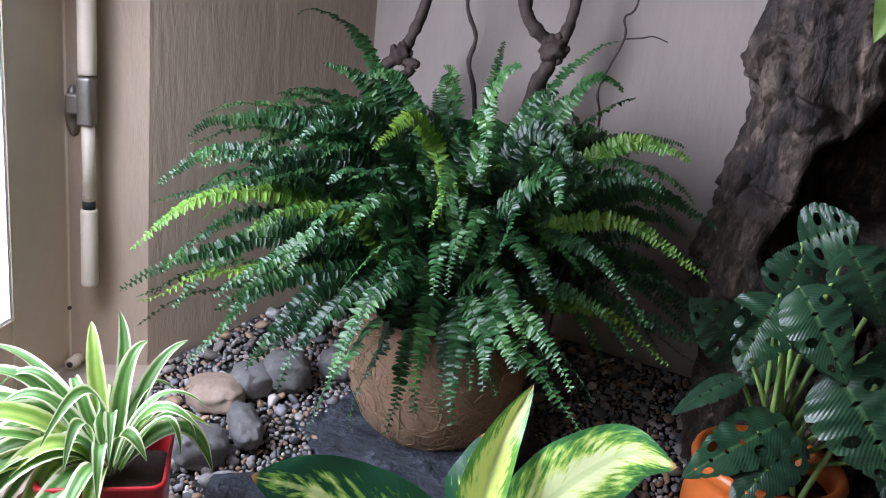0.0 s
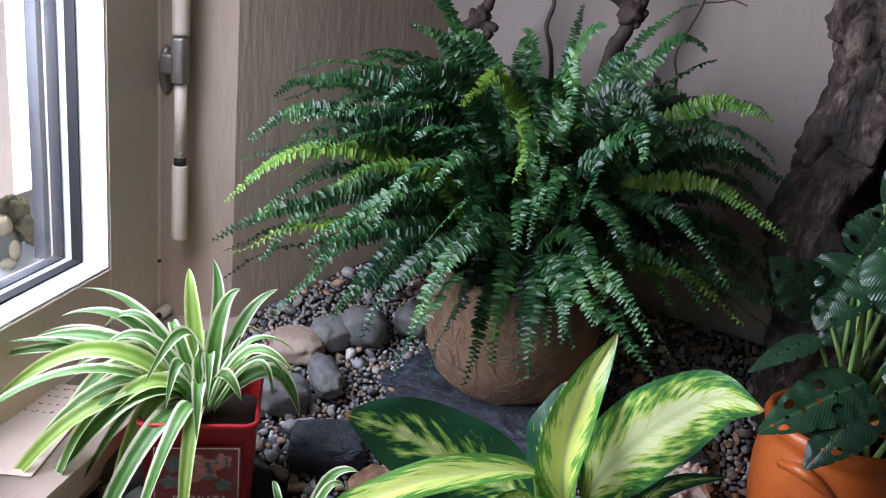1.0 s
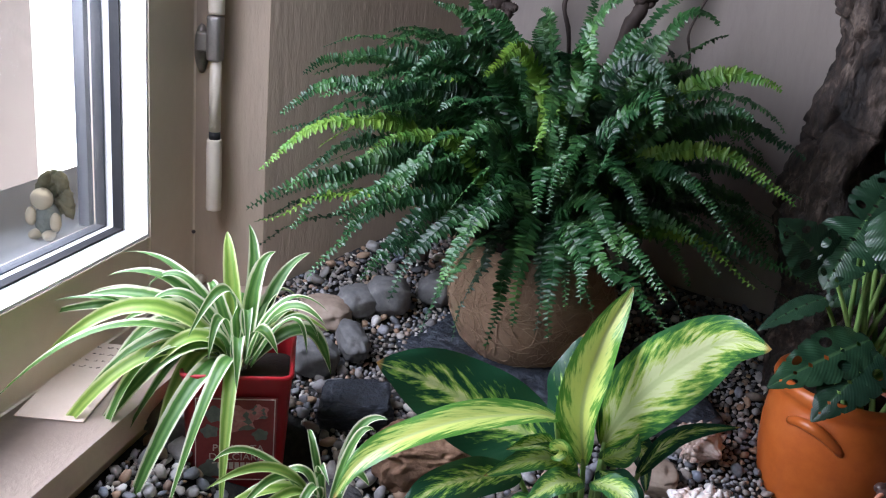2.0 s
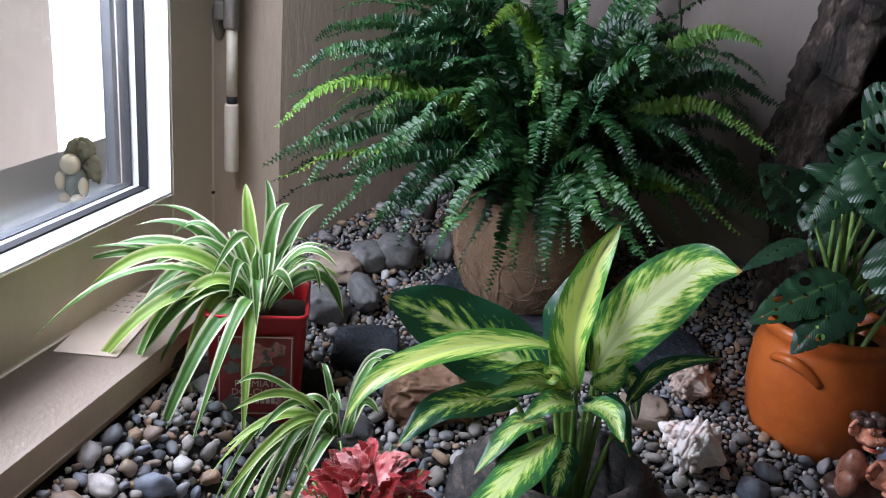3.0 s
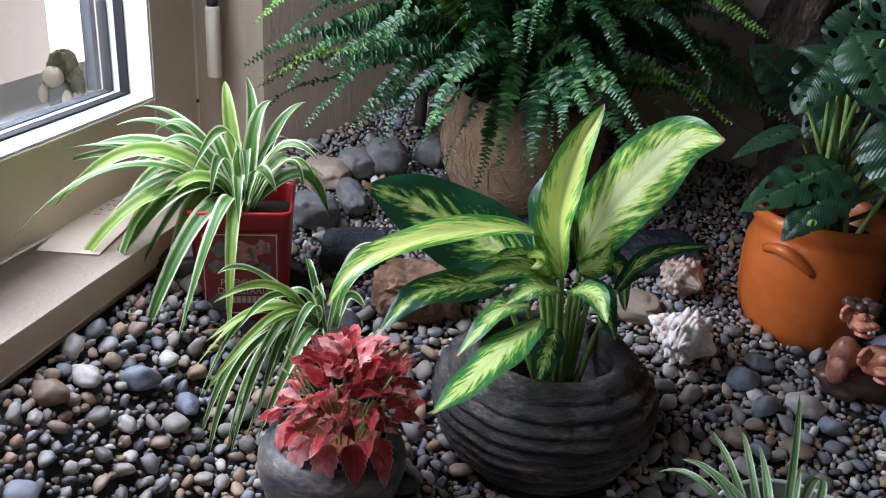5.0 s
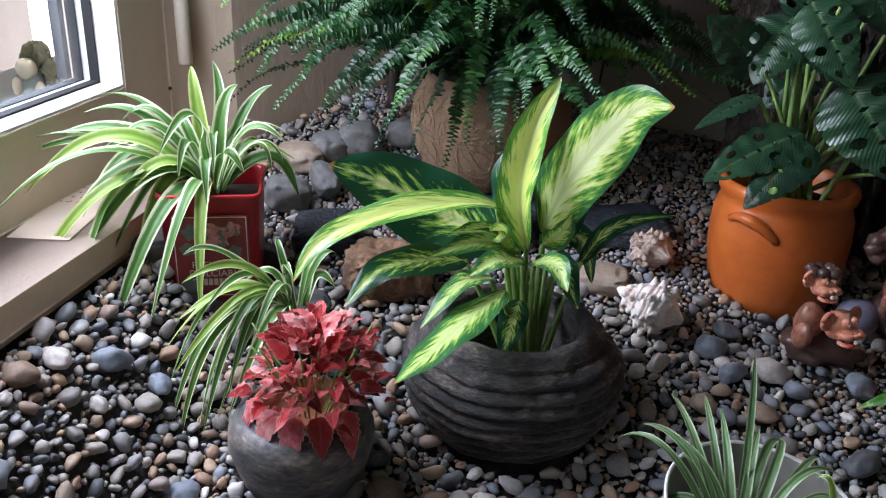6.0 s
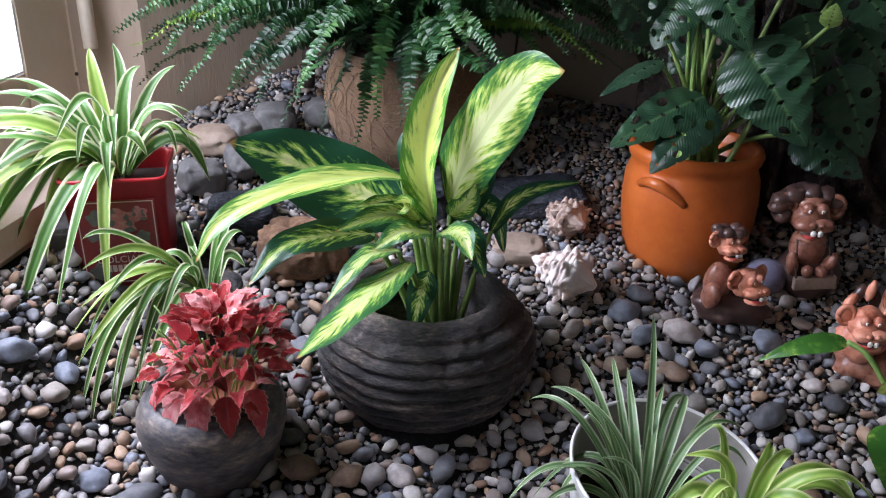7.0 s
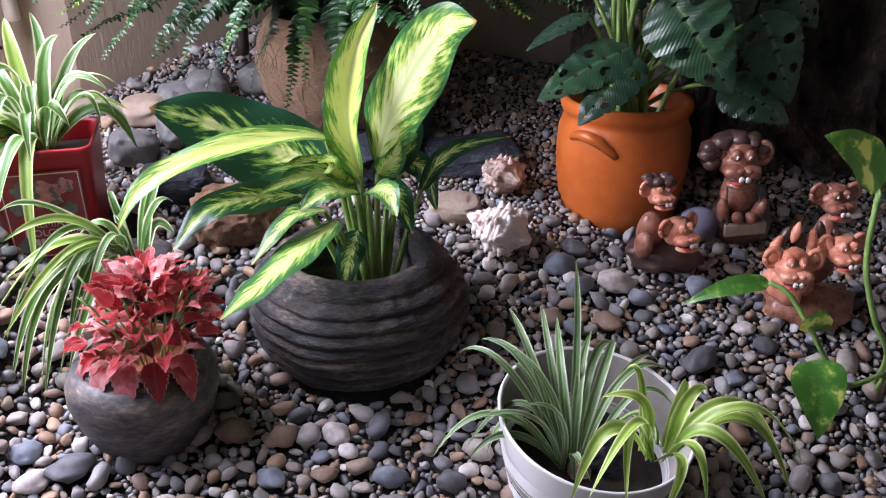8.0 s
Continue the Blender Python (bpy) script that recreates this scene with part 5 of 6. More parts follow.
def pothos():
    root = V((0.72, 0.69, bed(0.72, 0.69)))
    plant = thing("pothos_vine", root, "trailing pothos vine with glossy green and yellow leaves", "plant")
    s = Shape()
    tube(s, bend([root + V((0, 0, -0.004)), (0.705, 0.65, -0.02), (0.678, 0.645, 0.03), (0.658, 0.65, 0.09), (0.652, 0.65, 0.15), (0.66, 0.66, 0.2), (0.69, 0.67, 0.27), (0.72, 0.69, 0.36)], 40), 0.0034, 8)
    part("stem", s, STEM, plant)
    s = Shape()
    tube(s, bend([root + V((0, -0.01, 0)), (0.7, 0.64, -0.04), (0.657, 0.628, -0.045), (0.625, 0.625, -0.01), (0.6, 0.63, 0.03), (0.575, 0.64, 0.065), (0.555, 0.65, 0.075)], 36), 0.0031, 8)
    part("stem", s, STEM, plant)
    for a, b, lift, w, face in (((0.652, 0.65, 0.187), (0.578, 0.64, 0.245), 0.012, 0.03, (0.2, -0.8, 0.6)), ((0.557, 0.65, 0.073), (0.466, 0.655, 0.042), 0.014, 0.012, (0.0, -0.7, 0.7)),
                                ((0.597, 0.632, 0.022), (0.612, 0.62, 0.055), 0.01, 0.019, (0.3, -0.8, 0.5)), ((0.61, 0.625, -0.01), (0.618, 0.59, -0.092), 0.02, 0.031, (-0.2, -0.75, 0.6)),
                                ((0.69, 0.67, 0.27), (0.66, 0.64, 0.3), 0.012, 0.022, (0.0, -0.8, 0.6)), ((0.71, 0.68, 0.33), (0.76, 0.64, 0.3), 0.012, 0.03, (0.0, -0.7, 0.7))):
        s = Shape()
        a, b = V(a), V(b)
        leaf(s, arch(a, a.lerp(b, 0.5) + V((0, 0, lift)) + V(face) * lift, b, 18), w, face, OVATE, 0.22, 5, 0.05, 0.08, 0.1)
        part("leaf", s, POTHOS, plant)


def hanging_leaf():
    at = V((0.372, 0.8, 0.74))
    plant = thing("hanging_vine", at, "pale green leaf hanging from a vine overhead", "plant")
    s = Shape()
    leaf(s, arch((0.385, 0.8, 0.76), (0.37, 0.785, 0.74), (0.362, 0.79, 0.692), 14), 0.02, (-0.3, -0.9, 0.2), OVATE, 0.2, 4, 0.05)
    part("leaf", s, PALE, plant)
    s = Shape()
    tube(s, bend([(0.385, 0.8, 0.76), (0.42, 0.82, 0.85), (0.5, 0.9, 1.2), (0.55, 1.0, TOP)], 30), 0.0018, 6)
    part("stem", s, STEM, plant)


# ---- wood, stones, shells, figures ----


def driftwood():
    at = V((0.7, 1.21, bed(0.7, 1.21) - 0.03))
    s = Shape()
    n, m = 300, 240
    rows = []
    for i in range(m + 1):
        z = at.z + 0.98 * i / m
        edge = np.interp(z, [0.05, 0.2, 0.3, 0.39, 0.48, 0.6, 0.66, 0.72, 0.82, 1.1], [0.3, 0.305, 0.312, 0.33, 0.312, 0.302, 0.322, 0.3, 0.25, 0.22])
        for k in range(n):
            g = k * math.tau / n
            c, d = math.cos(g), math.sin(g)
            x, y = c * edge, d * 0.118
            q = V((x, y * 1.2, z * 0.55))
            warp = 0.5 * noise.noise(V((c * 2, d * 2, z * 5 + 3)))
            big = noise.noise(q * 7 + V((4, 2, 1)))
            knob = noise.noise(q * 19 + V((warp, 0, 3)))
            crack = abs(noise.noise(V((x * 48 + warp * 3, y * 48, z * 13 + warp * 2))))
            split = abs(noise.noise(V((x * 15 - warp * 2, y * 15 + 7, z * 6))))
            fine = noise.fractal(V((x * 60, y * 60, z * 38)), 0.8, 2.1, 4)
            wx = at.x + x
            hole = 0.0
            if d < 0:
                h1 = ((wx - 0.6 + 0.06 * big) / 0.13) ** 2 + ((z - 0.56 - 0.6 * (wx - 0.6) + 0.07 * warp) / 0.15) ** 2
                h2 = ((wx - 0.78) / 0.1) ** 2 + ((z - 0.3 + 0.1 * warp) / 0.17) ** 2
                hole = 0.15 * (1 - smooth_step(0.5, 1.1, h1 + 0.3 * knob)) + 0.1 * (1 - smooth_step(0.4, 1.2, h2))
            grow = 0.026 * big + 0.014 * knob - 0.011 * max(0.0, 0.16 - crack) / 0.16 - 0.02 * max(0.0, 0.1 - split) / 0.1 + 0.006 * fine
            rows.append(V((at.x + x + c * grow, at.y + y + d * grow * 1.3 + hole, z)))
    faces = [(i * n + k, i * n + (k + 1) % n, (i + 1) * n + (k + 1) % n, (i + 1) * n + k) for i in range(m) for k in range(n)]
    faces += [tuple(range(n - 1, -1, -1)), tuple(m * n + k for k in range(n))]
    s.put(rows, faces)
    solo("driftwood_trunk", s, BARK, at, "large dark weathered driftwood trunk with deep hollows leaning on the wall", "driftwood")


def branches():
    base = V((0.06, 1.365, bed(0.06, 1.365)))
    wood = thing("dry_branches", base, "dark gnarled dry branches standing behind the fern", "branches")
    lines = [([(-0.16, 1.33, 0.16), (-0.15, 1.35, 0.4), (-0.122, 1.36, 0.553), (-0.079, 1.36, 0.604), (-0.062, 1.36, 0.64), (-0.048, 1.36, 0.685), (-0.035, 1.365, 0.78), (0.0, 1.37, 0.95)], 0.0105, 0.3),
             ([(-0.079, 1.36, 0.602), (-0.062, 1.352, 0.585), (-0.078, 1.345, 0.566)], 0.0095, 0.5), ([(-0.08, 1.358, 0.6), (-0.058, 1.35, 0.592), (-0.05, 1.347, 0.59)], 0.008, 0.4),
             ([(0.05, 1.36, 0.15), (0.048, 1.362, 0.4), (0.039, 1.36, 0.545), (0.024, 1.365, 0.6), (0.03, 1.365, 0.64), (0.012, 1.365, 0.691), (0.02, 1.365, 0.8), (0.01, 1.37, 0.95)], 0.0042, 0.2),
             ([(0.1, 1.35, 0.15), (0.11, 1.355, 0.4), (0.124, 1.36, 0.554), (0.143, 1.36, 0.61), (0.148, 1.36, 0.635), (0.115, 1.36, 0.662), (0.097, 1.36, 0.7), (0.1, 1.365, 0.8), (0.07, 1.37, 0.95)], 0.0135, 0.25),
             ([(0.148, 1.36, 0.635), (0.16, 1.358, 0.652), (0.171, 1.36, 0.708), (0.168, 1.36, 0.8), (0.2, 1.37, 0.95)], 0.0095, 0.3),
             ([(0.2, 1.36, 0.16), (0.22, 1.36, 0.4), (0.231, 1.36, 0.531), (0.222, 1.355, 0.585), (0.249, 1.36, 0.66), (0.245, 1.36, 0.69), (0.261, 1.36, 0.717), (0.26, 1.365, 0.85)], 0.0022, 0.1),
             ([(0.249, 1.36, 0.66), (0.275, 1.358, 0.664), (0.29, 1.355, 0.668), (0.312, 1.355, 0.662)], 0.0013, 0.1),
             ([(0.222, 1.355, 0.48), (0.245, 1.34, 0.5), (0.262, 1.335, 0.485), (0.258, 1.335, 0.462)], 0.0016, 0.1)]
    for k, (ctrl, r, knob) in enumerate(lines):
        s = Shape()
        pts = bend(ctrl, 12 * (len(ctrl) - 1))
        tube(s, pts, [r * (1.0 - 0.35 * i / len(pts)) * (1 + 0.25 * noise.noise(V((i * 0.23, k * 5, 0)))) for i in range(len(pts))], 10, 0, knob, k * 3.7)
        if k in (0, 4):
            p = pts[36] if k == 0 else pts[48]
            lump(s, p, (r * 1.55, r * 1.5, r * 1.5), rough=0.35, size=2, seed=k)
            for j in range(5):
                g = j * 1.3
                lump(s, p + V((math.cos(g) * r * 1.3, -0.004, math.sin(g) * r * 1.4)), (r * 0.5, r * 0.5, r * 0.5), level=2, rough=0.3, size=2, seed=j)
        part("branch", s, TWIG, wood)


def slab(name, at, size, turn, seed, mat, label, category="stone", level=4, boxy=0.55, group=""):
    """A broken stone: a ball squared off and chipped."""
    m = Euler([radians(a) for a in turn]).to_matrix()
    verts, faces = ICO[level]
    out = []
    for v in verts:
        k = V([math.copysign(abs(c) ** boxy, c) for c in v])
        k *= 1 + 0.16 * noise.noise(v * 2.1 + V((seed * 5.1, seed, 2))) + 0.07 * noise.noise(v * 6 + V((seed, 4, seed))) + 0.045 * noise.noise(v * 15) + 0.02 * noise.noise(v * 37)
        out.append(V(at) + m @ V((k.x * size[0], k.y * size[1], k.z * size[2])))
    s = Shape()
    s.put(out, faces)
    return solo(name, s, mat, at, label, category, group)


def murex(at, size, turn, mat, label, seed):
    """A spiny sea snail's shell lying on its side: whorls that swell towards the mouth, rows of blunt spines, a flared lip."""
    m = Euler([radians(a) for a in turn]).to_matrix()
    s = Shape()
    n, rows = 60, 90
    verts = []

    def radius(t):
        return np.interp(t, [0, 0.06, 0.22, 0.4, 0.58, 0.72, 0.86, 1.0], [0.02, 0.07, 0.16, 0.29, 0.4, 0.36, 0.17, 0.05])
    for i in range(rows + 1):
        t = i / rows
        for k in range(n):
            g = k * math.tau / n
            step = ((t * 6.5 - g / math.tau) % 1.0)
            whorl = 1 + (0.16 * (step - 0.5) if t < 0.6 else 0.05 * math.sin(t * 60))
            rib = 1 + 0.06 * math.cos(g * 9)
            r = radius(t) * whorl * rib + 0.012 * noise.noise(V((math.cos(g) * 4, math.sin(g) * 4, t * 12 + seed)))
            verts.append(V(at) + m @ V((r * math.cos(g), r * math.sin(g) * 0.85, t - 0.5)) * size)
    faces = [(i * n + k, i * n + (k + 1) % n, (i + 1) * n + (k + 1) % n, (i + 1) * n + k) for i in range(rows) for k in range(n)]
    faces += [tuple(range(n - 1, -1, -1)), tuple(rows * n + k for k in range(n))]
    s.put(verts, faces)
    rnd = random.Random(seed)
    for row, t in enumerate((0.2, 0.33, 0.46, 0.6, 0.73)):
        count = 6 + row // 2
        for k in range(count):
            g = (k + rnd.uniform(-0.2, 0.2)) * math.tau / count
            r = radius(t)
            out = V((math.cos(g), math.sin(g) * 0.85, rnd.uniform(-0.3, 0.1)))
            foot = V((r * 0.93 * math.cos(g), r * 0.8 * math.sin(g), t - 0.5))
            long = (0.05 + 0.09 * r / 0.4) * rnd.uniform(0.7, 1.3)
            tube(s, [V(at) + m @ (foot + out * long * q) * size for q in (0.0, 0.4, 0.8, 1.0)], [size * 0.075, size * 0.05, size * 0.026, size * 0.008], 9)
    lip = [V(at) + m @ V((0.3 + 0.22 * math.sin(a), -0.22 - 0.08 * math.sin(2 * a), 0.38 - 0.16 * a)) * size for a in (k * 0.3 for k in range(12))]
    tube(s, lip, [size * (0.03 + 0.045 * math.sin(math.pi * k / 11)) for k in range(12)], 9, 0, 0.5, seed)
    solo("sea_shell", s, mat, at, label, "sea shell", "sea shells on the pebbles")


def tufa(at, size, turn):
    """A brown rock riddled with pits."""
    m = Euler([radians(a) for a in turn]).to_matrix()
    bm = bmesh.new()
    bmesh.ops.create_icosphere(bm, subdivisions=6, radius=1.0)
    out = []
    for vert in bm.verts:
        v = vert.co.copy()
        k = V([math.copysign(abs(c) ** 0.6, c) for c in v])
        k *= 1 + 0.2 * noise.noise(v * 1.7 + V((3, 1, 7))) + 0.1 * noise.noise(v * 4.5)
        p = V((k.x * size[0], k.y * size[1], k.z * size[2]))
        near = noise.voronoi(p * 75)[0][0]
        wide = noise.voronoi(p * 34 + V((5, 2, 1)))[0][0]
        pit = max(0.0, 0.42 - near) / 0.42 * 0.005 + max(0.0, 0.4 - wide) / 0.4 * 0.012
        p -= p.normalized() * pit
        out.append(V(at) + m @ p)
    bm.verts.index_update()
    s = Shape()
    s.put(out, [tuple(q.index for q in f.verts) for f in bm.faces])
    bm.free()
    solo("porous_rock", s, TUFA, at, "porous brown tufa rock full of pits", "stone")


def figures():
    """Comic glazed clay figures, each one plain mesh."""
    mats = [CLAY, CLAY_PINK, CLAY_DARK, CLAY_BLUE, TOOTH, TONGUE, TAN_ROCK]

    def head(s, p, r, face, slot, mouth=True):
        f = V(face).normalized()
        side = f.cross(V((0, 0, 1))).normalized()
        lump(s, p, (r * 0.95, r * 0.9, r * 0.9), rough=0.2, size=2.0, seed=p.x * 50, slot=slot)
        lump(s, p + V((0, 0, r * 0.75)) - f * r * 0.1, (r * 0.7, r * 0.6, r * 0.4), rough=0.3, size=2.2, seed=p.x * 30, slot=slot)
        for k in (-1, 1):
            ear = p + side * k * r * 1.15 + V((0, 0, r * 0.55)) - f * r * 0.1
            tube(s, [ear + side * math.cos(q) * r * 0.42 + V((0, 0, math.sin(q) * r * 0.55)) for q in (j * math.tau / 14 for j in range(15))], r * 0.16, 8, slot)
            lump(s, ear - f * r * 0.05, (r * 0.4, r * 0.2, r * 0.52), level=2, rough=0.1, slot=slot)
            lump(s, p + side * k * r * 0.36 + f * r * 0.85 - V((0, 0, r * 0.12)), (r * 0.62, r * 0.55, r * 0.36), rough=0.15, size=2.2, seed=p.y * 40 + k, slot=slot)
            lump(s, p + side * k * r * 0.34 + V((0, 0, r * 0.62)) + f * r * 0.6, (r * 0.3, r * 0.28, r * 0.34), level=2, slot=slot)
            lump(s, p + side * k * r * 0.32 + V((0, 0, r * 0.58)) + f * r * 0.84, (r * 0.09, r * 0.08, r * 0.11), level=2, slot=4)
            lump(s, p + side * k * r * 0.3 + f * r * 0.905 + V((0, 0, r * 0.57)), (r * 0.045, r * 0.04, r * 0.05), level=2, slot=2)
            lump(s, p + side * k * r * 0.2 + f * r * 1.36 + V((0, 0, r * 0.06)), (r * 0.2, r * 0.14, r * 0.15), level=2, slot=slot)
        if mouth:
            lump(s, p + f * r * 0.9 - V((0, 0, r * 0.78)), (r * 0.78, r * 0.55, r * 0.22), level=2, slot=slot)
            lump(s, p + f * r * 0.85 - V((0, 0, r * 0.5)), (r * 0.68, r * 0.5, r * 0.25), level=2, slot=2)
            lump(s, p + f * r * 1.15 + side * r * 0.25 - V((0, 0, r * 0.62)), (r * 0.34, r * 0.34, r * 0.1), level=2, slot=5)
            for k in (-1, 1):
                lump(s, p + side * k * r * 0.16 + f * r * 1.48 - V((0, 0, r * 0.34)), (r * 0.15, r * 0.1, r * 0.17), level=2, slot=4)
    z = bed(0.5, 0.875)
    s = Shape()
    lump(s, (0.502, 0.885, z + 0.018), (0.05, 0.034, 0.027), rough=0.4, size=2.0, seed=2, slot=2)
    lump(s, (0.48, 0.885, z + 0.05), (0.019, 0.018, 0.03), rough=0.1, seed=3, slot=0)
    head(s, V((0.484, 0.88, 0.083)), 0.017, (0.35, -0.9, 0), 1)
    head(s, V((0.512, 0.862, 0.034)), 0.02, (0.5, -0.85, 0), 1)
    for k in range(7):
        lump(s, (0.484 + 0.016 * math.cos(k * 0.9), 0.884 + 0.01 * math.sin(k * 0.9), 0.1 + 0.002 * (k % 2)), (0.009, 0.009, 0.007), level=2, rough=0.2, seed=k, slot=2)
    lump(s, (0.468, 0.865, z + 0.04), (0.01, 0.016, 0.022), turn=(30, 0, 20), slot=0)
    solo("figurine", s, mats, (0.5, 0.88, z), "glazed clay figurine of two grinning comic animals", "figurine", "comic clay figurines on the pebbles")
    z = bed(0.615, 0.945)
    s = Shape()
    lump(s, (0.622, 0.95, z + 0.03), (0.045, 0.036, 0.042), rough=0.15, seed=5, slot=2)
    lump(s, (0.565, 0.945, z + 0.022), (0.03, 0.028, 0.025), rough=0.1, seed=6, slot=3)
    lump(s, (0.61, 0.94, z + 0.07), (0.024, 0.022, 0.034), rough=0.1, seed=7, slot=0)
    head(s, V((0.603, 0.935, 0.106)), 0.027, (-0.05, -1, 0), 0)
    for k in range(22):
        g = 0.1 + 3.9 * k / 21
        lump(s, (0.6 + (0.026 + 0.007 * (k % 3)) * math.cos(g), 0.954 - 0.006 * (k % 3), 0.118 + 0.02 * math.sin(g)), (0.014, 0.014, 0.011), level=2, rough=0.4, size=2, seed=k, slot=2)
    for k in (-1, 1):
        tube(s, bend([(0.608 + 0.02 * k, 0.925, 0.085), (0.612 + 0.024 * k, 0.91, z + 0.06), (0.614 + 0.024 * k, 0.903, z + 0.036)], 10), 0.0016, 6, 2)
    for k in (-1, 1):
        lump(s, (0.61 + 0.024 * k, 0.918, z + 0.055), (0.008, 0.011, 0.024), turn=(20, 15 * k, 0), level=2, slot=0)
        lump(s, (0.612 + 0.009 * k, 0.905, z + 0.05), (0.008, 0.01, 0.009), level=2, slot=0)
    block(s, (0.588, 0.9, z + 0.022), (0.056, 0.0, 0.006), (0, 0.01, 0), (-0.001, 0, 0.018), 0.002, 6)
    solo("figurine", s, mats, (0.615, 0.945, z), "glazed clay figurine of a toothy comic animal holding a board", "figurine", "comic clay figurines on the pebbles")
    z = bed(0.68, 0.79)
    s = Shape()
    lump(s, (0.682, 0.805, z + 0.018), (0.058, 0.042, 0.03), rough=0.35, size=2.2, seed=9, slot=0)
    lump(s, (0.64, 0.79, z + 0.062), (0.028, 0.024, 0.034), rough=0.4, size=2.4, seed=10, slot=1)
    head(s, V((0.632, 0.77, 0.03)), 0.022, (-0.1, -1, 0), 1)
    head(s, V((0.695, 0.785, 0.045)), 0.02, (0.15, -1, 0), 1)
    head(s, V((0.695, 0.83, 0.095)), 0.02, (0.1, -1, 0), 0)
    lump(s, (0.69, 0.825, z + 0.09), (0.02, 0.018, 0.05), rough=0.1, seed=12, slot=0)
    for k in range(8):
        lump(s, (0.612 + 0.011 * k, 0.785 + 0.006 * (k % 2), 0.055 + 0.008 * (k % 3)), (0.006, 0.006, 0.014), turn=(0, 30 - 9 * k, 0), level=2, rough=0.2, seed=k, slot=2 if k % 2 else 1)
    solo("figurine", s, mats, (0.68, 0.79, z), "glazed clay figurine group of three comic animals", "figurine", "comic clay figurines on the pebbles")


def hinge():
    """A small pin hinge lying at the foot of the frame."""
    at = wall_at(-0.055, -0.092, SILL_Z + 0.0095)
    s = Shape()
    tube(s, [at, at + ALONG * 0.03], 0.0085, 14)
    barrel = part("hinge", s, CREAM_PAINT, window, "small cream hinge")
    s = Shape()
    tube(s, [at - ALONG * 0.0015, at + ALONG * 0.001], 0.0045, 12)
    part("hinge_pin", s, INK, barrel, "dark hinge pin")


hinge()
fern()
tin_plant()
small_spider()
nerve_plant()
dumb_cane_plant()
cheese_plant()
cup_plant()
pothos()
hanging_leaf()
driftwood()
branches()
figures()


def on_bed(x, y, up=0.0):
    return (x, y, bed(x, y) + up)


slab("slate_slab", on_bed(0.01, 1.16, 0.006), (0.155, 0.115, 0.022), (13, 1, -28), 1, SLATE, "rough dark blue slate slab under the fern pot", "stone", 5, 0.4)
slab("slate_piece", on_bed(-0.195, 0.985, 0.016), (0.05, 0.036, 0.026), (12, 0, 15), 2, SLATE, "chunky dark blue slate piece among pebbles", "stone", 4, 0.45)
slab("flat_rock", on_bed(-0.4, 0.868, 0.012), (0.07, 0.04, 0.024), (8, -6, 18), 3, GREY_ROCK, "flat grey rock beside the red tin", "stone", 4, 0.4)
slab("slate_plate", on_bed(0.24, 1.09, 0.014), (0.075, 0.045, 0.013), (14, -4, 8), 4, SLATE, "flat dark slate plate among small pebbles", "stone", 4, 0.45)
slab("tan_rock", on_bed(0.215, 0.965, 0.012), (0.036, 0.026, 0.017), (10, 0, -10), 5, TAN_ROCK, "angular tan rock among the pebbles", "stone", 4, 0.5)
tufa(on_bed(-0.085, 0.905, 0.028), (0.062, 0.042, 0.04), (10, 0, 12))
slab("round_stone", on_bed(-0.195, 1.215, 0.026), (0.036, 0.03, 0.031), (0, 0, 10), 7, GREY_ROCK, "rounded grey stone near the wall", "stone", 4, 0.75)
slab("long_stone", on_bed(-0.228, 1.105, 0.02), (0.022, 0.042, 0.022), (12, 0, 30), 8, GREY_ROCK, "oval grey stone with a white vein", "stone", 4, 0.85)
slab("wedge_stone", on_bed(-0.275, 1.06, 0.018), (0.036, 0.03, 0.026), (0, 10, 20), 9, GREY_ROCK, "rough pale grey stone beside the red tin", "stone", 4, 0.6)
slab("flat_stone", on_bed(-0.285, 1.165, 0.014), (0.042, 0.036, 0.022), (10, 0, 0), 10, TAN_ROCK, "flat brownish stone near the wall", "stone", 4, 0.75)
slab("dark_stone", on_bed(-0.24, 1.2, 0.018), (0.034, 0.03, 0.024), (0, 0, 40), 11, GREY_ROCK, "dark rounded stone near the wall", "stone", 4, 0.7)
slab("back_stone", on_bed(-0.12, 1.26, 0.02), (0.034, 0.03, 0.026), (0, 0, 70), 12, GREY_ROCK, "dark rounded stone near the wall", "stone", 4, 0.75)
slab("brown_slate", on_bed(0.32, 0.44, 0.006), (0.03, 0.04, 0.014), (8, 0, 20), 13, SLATE, "dark slate chip beside the white pot", "stone", 4, 0.5)
murex(on_bed(0.274, 0.9, 0.032), 0.1, (100, 20, 62), SHELL, "spiny pinkish white sea shell lying on pebbles", 1)
murex(on_bed(0.283, 1.03, 0.024), 0.082, (95, 10, 40), SHELL_BROWN, "small spiny brown and white sea shell", 2)

# ---- pebbles ----
KEEP_OFF = [(0.096, 0.742, 0.112), (-0.128, 0.602, 0.06), (0.462, 1.032, 0.092), (0.36, 0.545, 0.082), (-0.18, 0.765, 0.036), (0.028, 1.185, 0.11), (-0.3, 0.88, 0.085)]
stones = []
cells = {}
rnd = random.Random(77)


def free(x, y, r, gap):
    for i in range(int((x - 0.04) // 0.03), int((x + 0.04) // 0.03) + 1):
        for j in range(int((y - 0.04) // 0.03), int((y + 0.04) // 0.03) + 1):
            for a, b, c in cells.get((i, j), ()):
                if (a - x) ** 2 + (b - y) ** 2 < ((r + c) * gap) ** 2:
                    return False
    return True


